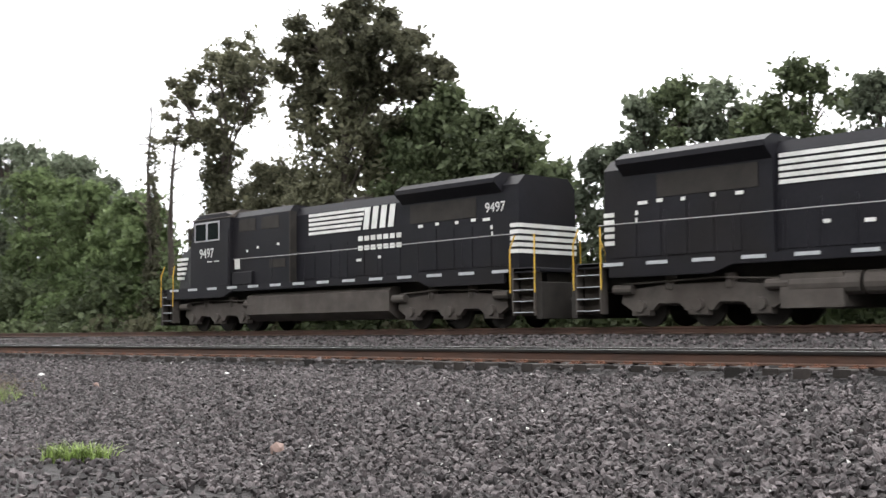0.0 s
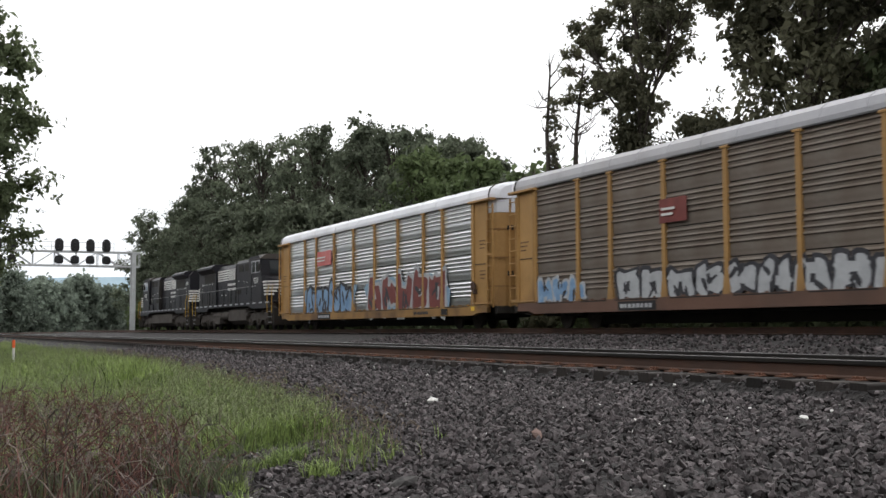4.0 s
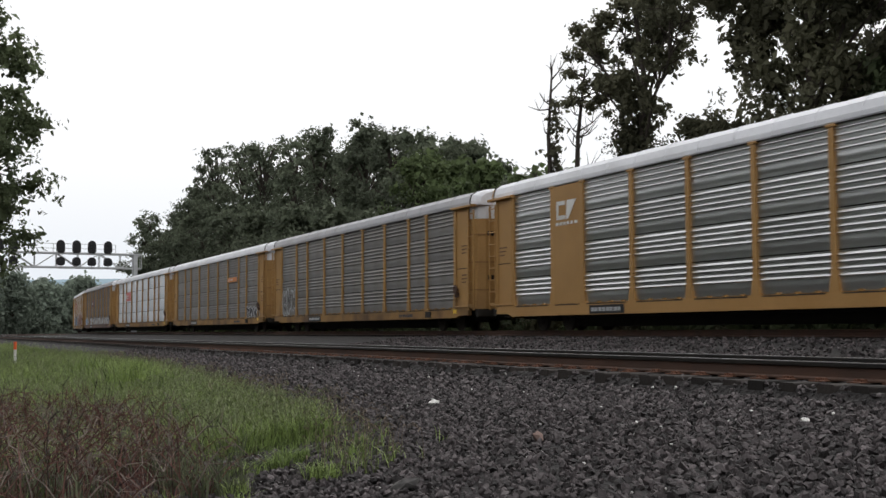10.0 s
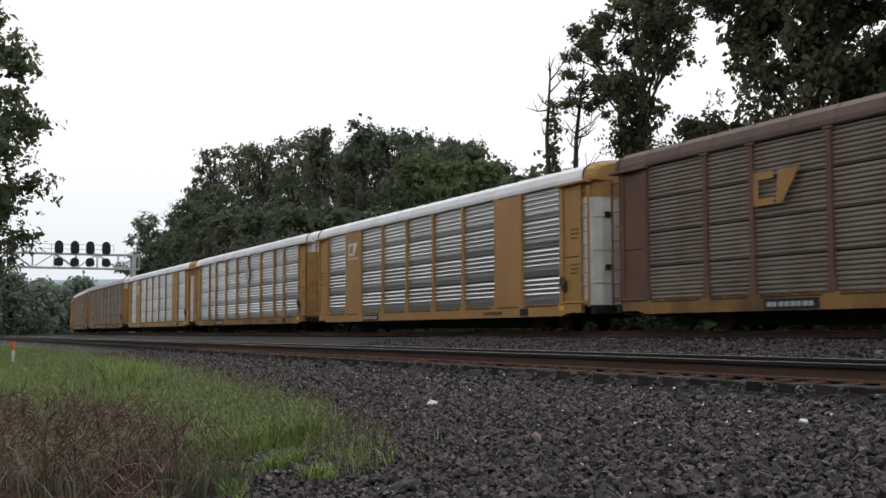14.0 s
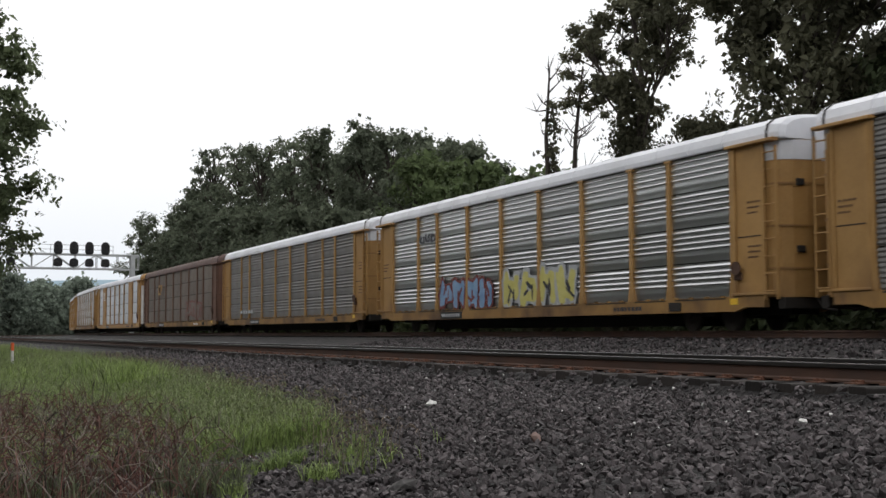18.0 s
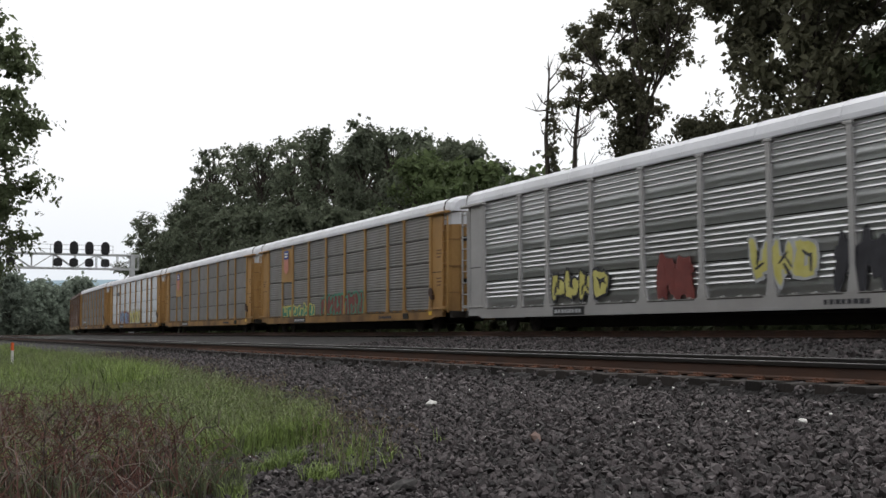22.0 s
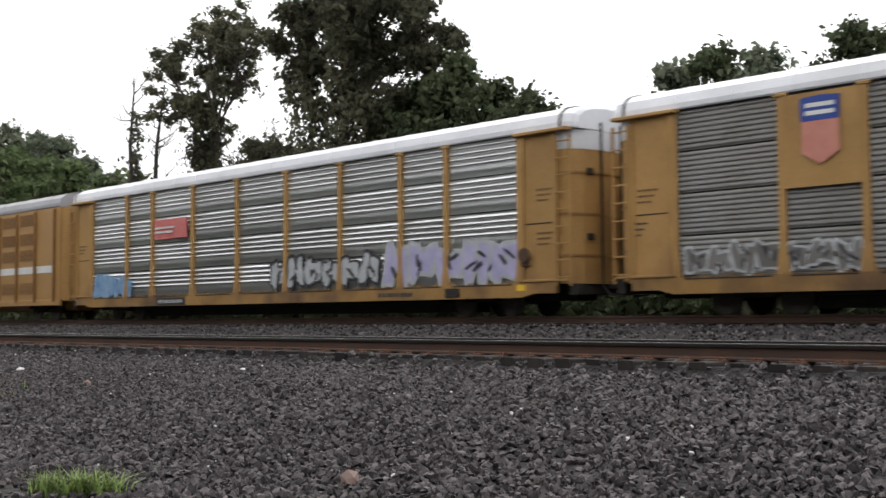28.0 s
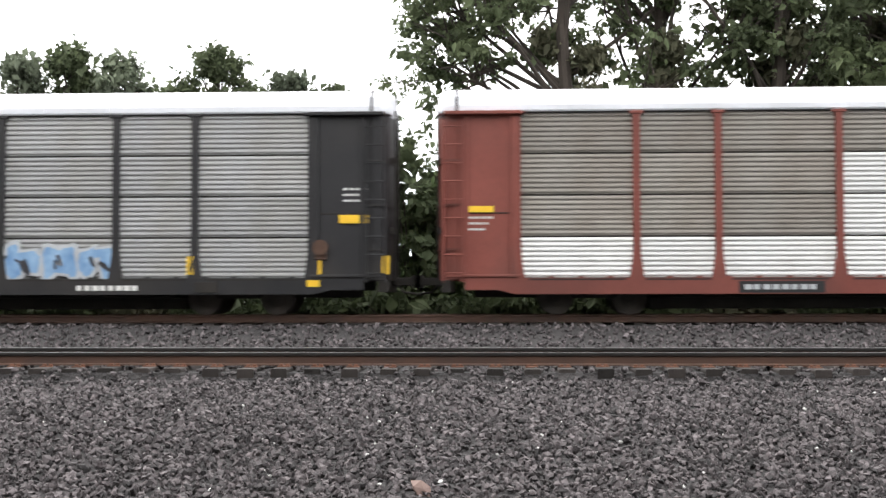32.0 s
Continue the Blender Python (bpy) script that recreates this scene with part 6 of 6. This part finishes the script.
def build_ballast():
    beds = [("ballast", -7, 10, 1.2, 8.2, 38000, 0.046, 0.086, 1), ("ballast", -15, -7, 1.2, 8.2, 19000, 0.04, 0.075, 8), ("ballast", -46, -15, 4.0, 8.2, 20000, 0.05, 0.09, 2), ("ballast", -46, 11, 10.7, 19.8, 15000, 0.07, 0.12, 3), ("ballast", -46, 11, 8.2, 10.7, 9000, 0.05, 0.085, 4), ("ballast", -8, 14, -8, 1.4, 15000, 0.05, 0.10, 6)]
    for name, *a in beds:
        tagged(new(name, stones(name, *a)), "loose grey crushed-stone ballast", "gravel", kind="stuff")
    tagged(new("pale_ballast", stones("pale_ballast", -40, 10, 1.5, 8.1, 800, 0.02, 0.046, 5, "white_stone", 1.0)), "scattered whitish stones among the ballast", "gravel", kind="stuff")


def rock(name, x, y, size, seed, mat, label, flat=0.6):
    rnd = random.Random(seed)
    bm = bmesh.new()
    bmesh.ops.create_icosphere(bm, subdivisions=1, radius=1)
    for v in bm.verts:
        k = 1 + 0.6 * noise.noise(v.co * 1.7 + Vector((seed, 0, 0)))
        v.co = Vector((v.co.x * size * k, v.co.y * size * 0.7 * k, v.co.z * size * flat * k))
    me = bpy.data.meshes.new(name)
    bm.to_mesh(me)
    bm.free()
    me.materials.append(M[mat])
    ob = new(name, me)
    ob.matrix_basis = pose(x, y, ground_z(y) + size * flat * 0.6 + 0.02, rnd.uniform(-15, 15), rnd.uniform(-15, 15), rnd.uniform(0, 360))
    tagged(ob, label, "rock")


def grass_mesh(name, pts, lo, hi, mat, seed, width=0.007, bend=0.35):
    rs = np.random.RandomState(seed)
    p = np.array(pts)
    k = len(p)
    h = rs.uniform(lo, hi, k)
    a = rs.uniform(0, 2 * np.pi, k)
    lean = rs.uniform(0.1, bend, k) * h
    dx, dy = np.cos(a), np.sin(a)
    wv = np.stack([-dy, dx, np.zeros(k)], 1) * (width * rs.uniform(0.7, 1.5, k))[:, None]
    b = p
    m = p + np.stack([dx * lean * 0.35, dy * lean * 0.35, h * 0.6], 1)
    t = p + np.stack([dx * lean * 1.3, dy * lean * 1.3, h * (1 - 0.15 * lean / h)], 1)
    v = np.stack([b - wv, b + wv, m + wv * 0.8, m - wv * 0.8, t], 1).reshape(-1, 3)
    o = (np.arange(k) * 5)[:, None]
    quads = (o + np.array([[0, 1, 2, 3]])).tolist()
    tris = (o + np.array([[3, 2, 4]])).tolist()
    me = bpy.data.meshes.new(name)
    me.from_pydata(v.tolist(), [], quads + tris)
    me.materials.append(M[mat])
    return me


def grass_edge(x):
    return float(np.interp(-x, [8.8, 9.6, 10.8, 12.5, 17, 25, 45, 80], [2.6, 3.5, 3.95, 4.25, 4.7, 5.3, 6.0, 6.4]))


def bramble_edge(x):
    return float(np.interp(-x, [9.0, 9.8, 12, 15.5, 18.5, 20.5], [1.6, 2.4, 2.8, 3.3, 2.4, 0.0]))


def foxtails(name, pts, lo, hi, mat, seed, droop=1.0):
    """Arched stalks that end in a fuzzy hanging seed head: a thin ribbon, then two crossed spindles along the arch."""
    rs = np.random.RandomState(seed)
    p = np.array(pts)
    k = len(p)
    h, a = rs.uniform(lo, hi, k), rs.uniform(0, 2 * np.pi, k)
    d = np.stack([np.cos(a), np.sin(a), np.zeros(k)], 1)
    side = np.stack([-np.sin(a), np.cos(a), np.zeros(k)], 1)
    up = np.array([0, 0, 1.0])
    bow = (h * rs.uniform(0.15, 0.4, k))[:, None]
    hz = h[:, None] * up
    arch = [p, p + hz * 0.55 + d * bow * 0.2, p + hz * 0.9 + d * bow * 0.7]
    ln = rs.uniform(0.04, 0.085, k)[:, None]
    head = [arch[2], arch[2] + d * ln * 0.5 + up * ln * 0.35, arch[2] + d * ln * 1.0 + up * ln * 0.15 * (1 - droop), arch[2] + d * ln * 1.35 - up * ln * 0.55 * droop]
    v, f, n = [], [], 0
    for path, width, cross in ((arch, (0.003, 0.0025, 0.002), False), (head, (0.002, 0.0055, 0.0055, 0.001), True)):
        for ax in ((side, side * 0.0 + up) if cross else (side,)):
            ring = []
            for q, wd in zip(path, width):
                ring += [q - ax * wd, q + ax * wd]
            ring = np.stack(ring, 1)
            m = ring.shape[1]
            o = n + np.arange(k)[:, None] * m
            for j in range(0, m - 2, 2):
                f += (o + np.array([[j, j + 1, j + 3, j + 2]])).tolist()
            v += ring.reshape(-1, 3).tolist()
            n += k * m
    me = bpy.data.meshes.new(name)
    me.from_pydata(v, [], f)
    me.materials.append(M[mat])
    return me


def build_grass():
    rs = np.random.RandomState(9)
    pts = []
    for x0, x1, n in ((-16, -9.0, 42000), (-26, -16, 36000), (-48, -26, 24000), (-85, -48, 9000)):
        for x in rs.uniform(x0, x1, n):
            e = grass_edge(x) + 0.45 * noise.noise(Vector((x * 0.9, 0, 3))) + 0.25 * noise.noise(Vector((x * 3.1, 0, 7)))
            y = e - abs(rs.normal(0, 1.6)) if rs.uniform() < 0.55 else rs.uniform(min(0.4, e - 1), e)
            if noise.noise(Vector((x * 1.6, y * 1.6, 5))) < rs.uniform(-0.75, 0.0):
                continue
            if x > -11.8 and noise.noise(Vector((x * 1.9, y * 1.9, 11))) < 0.12 + 0.08 * (x + 11.8):
                continue
            if y < bramble_edge(x) + 0.4 * noise.noise(Vector((x * 1.3, y * 1.3, 2))) and rs.uniform() < 0.68:
                continue
            pts.append((x, y, ground_z(y) - 0.02))
    fringe = []
    for x in rs.uniform(-40, -9.6, 700):
        e = grass_edge(x) + rs.normal(0.1, 0.28)
        fringe += [(x + rs.normal(0, 0.04), e + rs.normal(0, 0.04), ground_z(e) - 0.02) for _ in range(6)]
    short = [p for p in pts if p[0] > -12.0]
    pts = [p for p in pts if p[0] <= -12.0]
    tagged(new("short_grass", grass_mesh("short_grass", short, 0.05, 0.22, "grass", 16, 0.005, 1.1)), "short fresh grass running out over stones", "grass", kind="stuff")
    tagged(new("grass", grass_mesh("grass", pts, 0.12, 0.40, "grass", 1, 0.0058, 0.9)), "tall bright green grass beside the ballast", "grass", kind="stuff")
    tagged(new("fringe_grass", grass_mesh("fringe_grass", fringe, 0.06, 0.24, "grass", 6, 0.0045, 0.9)), "sparse tufts of grass running out into ballast", "grass", kind="stuff")
    some = [p for p in pts if rs.uniform() < 0.09]
    tagged(new("seed_grass", foxtails("seed_grass", some, 0.30, 0.52, "seed", 2)), "pale grass stalks with drooping seed heads", "grass", kind="stuff")
    edge = [p for p in fringe if rs.uniform() < 0.3]
    tagged(new("edge_grass", foxtails("edge_grass", edge, 0.22, 0.42, "seed_brown", 12, 0.4)), "brownish seed stalks along the ballast's edge", "grass", kind="stuff")
    tall = []
    for cx, cy, sd, n in ((-24.5, 4.3, 0.35, 1100), (-22.0, 4.0, 0.5, 900), (-27.0, 4.8, 0.35, 800), (-30, 4.6, 0.6, 900)):
        tall += [(cx + rs.normal(0, sd), cy + rs.normal(0, sd * 0.6), -0.95) for _ in range(n)]
    tagged(new("tall_weeds", grass_mesh("tall_weeds", tall, 0.35, 0.78, "grass", 7, 0.011, 0.55)), "taller leafy green weeds in the grass", "weed", kind="stuff")
    weed = []
    for cx, cy, n in ((-1.8, 1.2, 260), (-1.62, 1.36, 160), (-2.05, 1.1, 110)):
        weed += [(cx + rs.normal(0, 0.09), cy + rs.normal(0, 0.09), -1.1) for _ in range(n)]
    tagged(new("weed", grass_mesh("weed", weed, 0.05, 0.26, "grass", 3, 0.008, 1.2)), "clump of bright green weeds in gravel", "weed")


def build_brambles():
    rnd = random.Random(12)
    g, dark, pale = Geo(), Geo(), Geo()
    for i in range(620):
        x = rnd.uniform(-19.5, -9.2)
        y = bramble_edge(x) * rnd.uniform(0.1, 1.0)
        h, a, r = rnd.uniform(0.25, 0.62), rnd.uniform(0, 6.28), rnd.uniform(0.25, 0.75)
        pts = [Vector((x + r * t * math.cos(a) + rnd.uniform(-0.03, 0.03), y + r * t * math.sin(a), -1.12 + h * math.sin(math.pi * min(1, 0.1 + 0.6 * t)))) for t in (0, 0.25, 0.5, 0.75, 1.0)]
        limb(pale if i % 3 == 0 else g, pts, 0.0065, 0.0028, 4)
        for _ in range(4):
            p = pts[rnd.randint(1, 4)]
            limb(pale if i % 3 == 0 else g, [p, p + Vector((rnd.uniform(-0.14, 0.14), rnd.uniform(-0.14, 0.14), rnd.uniform(0.0, 0.18)))], 0.0042, 0.002, 4)
    for i in range(30):
        x = rnd.uniform(-18.5, -9.6)
        y = bramble_edge(x) * rnd.uniform(0.3, 1.05)
        h, lean = rnd.uniform(0.35, 0.75), rnd.uniform(-0.45, 0.45)
        pts = [Vector((x + lean * t + 0.03 * math.sin(7 * t + i), y + 0.02 * math.cos(5 * t), -1.1 + h * t)) for t in (0, 0.3, 0.6, 0.85, 1)]
        limb(dark, pts, 0.007, 0.003, 5)
        for _ in range(3):
            p = pts[rnd.randint(2, 4)]
            q = p + Vector((rnd.uniform(-0.14, 0.14), rnd.uniform(-0.08, 0.08), rnd.uniform(0.03, 0.16)))
            limb(dark, [p, q], 0.006, 0.003, 4)
    tagged(new("brambles", g.mesh("brambles", M["bramble"])), "tangle of dry reddish-brown bramble canes", "brambles", kind="stuff")
    tagged(new("pale_canes", pale.mesh("pale_canes", M["cane"])), "weathered greyish canes in the bramble tangle", "brambles", kind="stuff")
    tagged(new("dead_stems", dark.mesh("dead_stems", M["bark"])), "dark dead weed stems standing above brambles", "weed", kind="stuff")
    pts = []
    for i in range(8500):
        x = rnd.uniform(-19.5, -9.0)
        y = bramble_edge(x) * rnd.uniform(0.05, 1.0)
        if noise.noise(Vector((x * 2.2, y * 2.2, 1))) > -0.15:
            pts.append((x, y, ground_z(y) - 0.01))
    tagged(new("dry_grass", grass_mesh("dry_grass", pts, 0.08, 0.34, "bramble", 4, 0.004, 1.0)), "dry brown grass among the brambles", "grass", kind="stuff")
    pts = []
    for i in range(7000):
        x = rnd.uniform(-19.5, -9.6)
        y = bramble_edge(x) * rnd.uniform(0.3, 1.15)
        if noise.noise(Vector((x * 1.5, y * 1.5, 9))) > 0.02:
            pts.append((x, y, ground_z(y) - 0.01))
    tagged(new("grey_weeds", grass_mesh("grey_weeds", pts, 0.15, 0.48, "weed_grey", 14, 0.006, 0.9)), "grey-green weeds mixed with dry canes", "weed", kind="stuff")


def build_small_things():
    rock("litter_rock", -13.4, 6.0, 0.085, 1, "white_stone", "white angular stone lying on the ballast", 0.5)
    rock("litter_rock", -7.95, 7.05, 0.055, 2, "white_stone", "small white stone on the ballast", 0.8)
    rock("litter_rock", -9.4, 5.25, 0.07, 3, "pink_stone", "thin pinkish stone in the ballast", 0.9)
    rock("litter_rock", -0.2, 2.75, 0.11, 4, "pink_stone", "pinkish broken stone in the ballast", 0.6)
    rock("litter_rock", -8.6, 3.6, 0.16, 5, "gravel", "dark flat rock at the ballast's edge", 0.35)
    m = tagged(new("marker_post"), "short white marker post with an orange top", "marker")
    m.matrix_basis = pose(-45, 3.68, -1.0)
    part("post", Geo().tube((0, 0, -0.1), (0, 0, 0.72), 0.05, 0.05, 8), M["white"], m)
    part("orange_top", Geo().tube((0, 0, 0.72), (0, 0, 1.0), 0.055, 0.055, 8), M["marker"], m)


build_gantry()
build_hill()
ENGINES = [engine("black diesel locomotive with white stripes, cab leading", "9497", False), engine("black diesel locomotive coupled backwards, cab towards the cars", "9269", True)]
CARS = vehicles()
build_trees()
build_bushes()
build_ballast()
build_grass()
build_brambles()
build_small_things()


# ---- the train's run ----
RUN = [(0, 10.9), (1, -8.7), (2, -28.2), (3, -47.4), (6, -105.4), (9, -163.5), (13, -241.0), (19, -356.3), (23, -433.0), (28, -528.4), (32, -604.2)]


def motions():
    times = [float(t) for t in range(33)]
    front = [float(np.interp(t, [r[0] for r in RUN], [r[1] for r in RUN])) for t in times]

    def run(root, offset, back=False):
        rows = []
        for t, x in zip(times, front):
            X, Y, turn = on_line(x + offset, FAR_Y)
            rows.append((t, pose(X, Y, FAR_TOP, 0, 0, -math.degrees(turn) + (180 if back else 0))))
        walk(root, rows)

    run(ENGINES[0], -22.3 - 11.15)
    run(ENGINES[1], -11.15, True)
    u = 0.0
    for root, length in CARS:
        run(root, u + length / 2)
        u += length


motions()
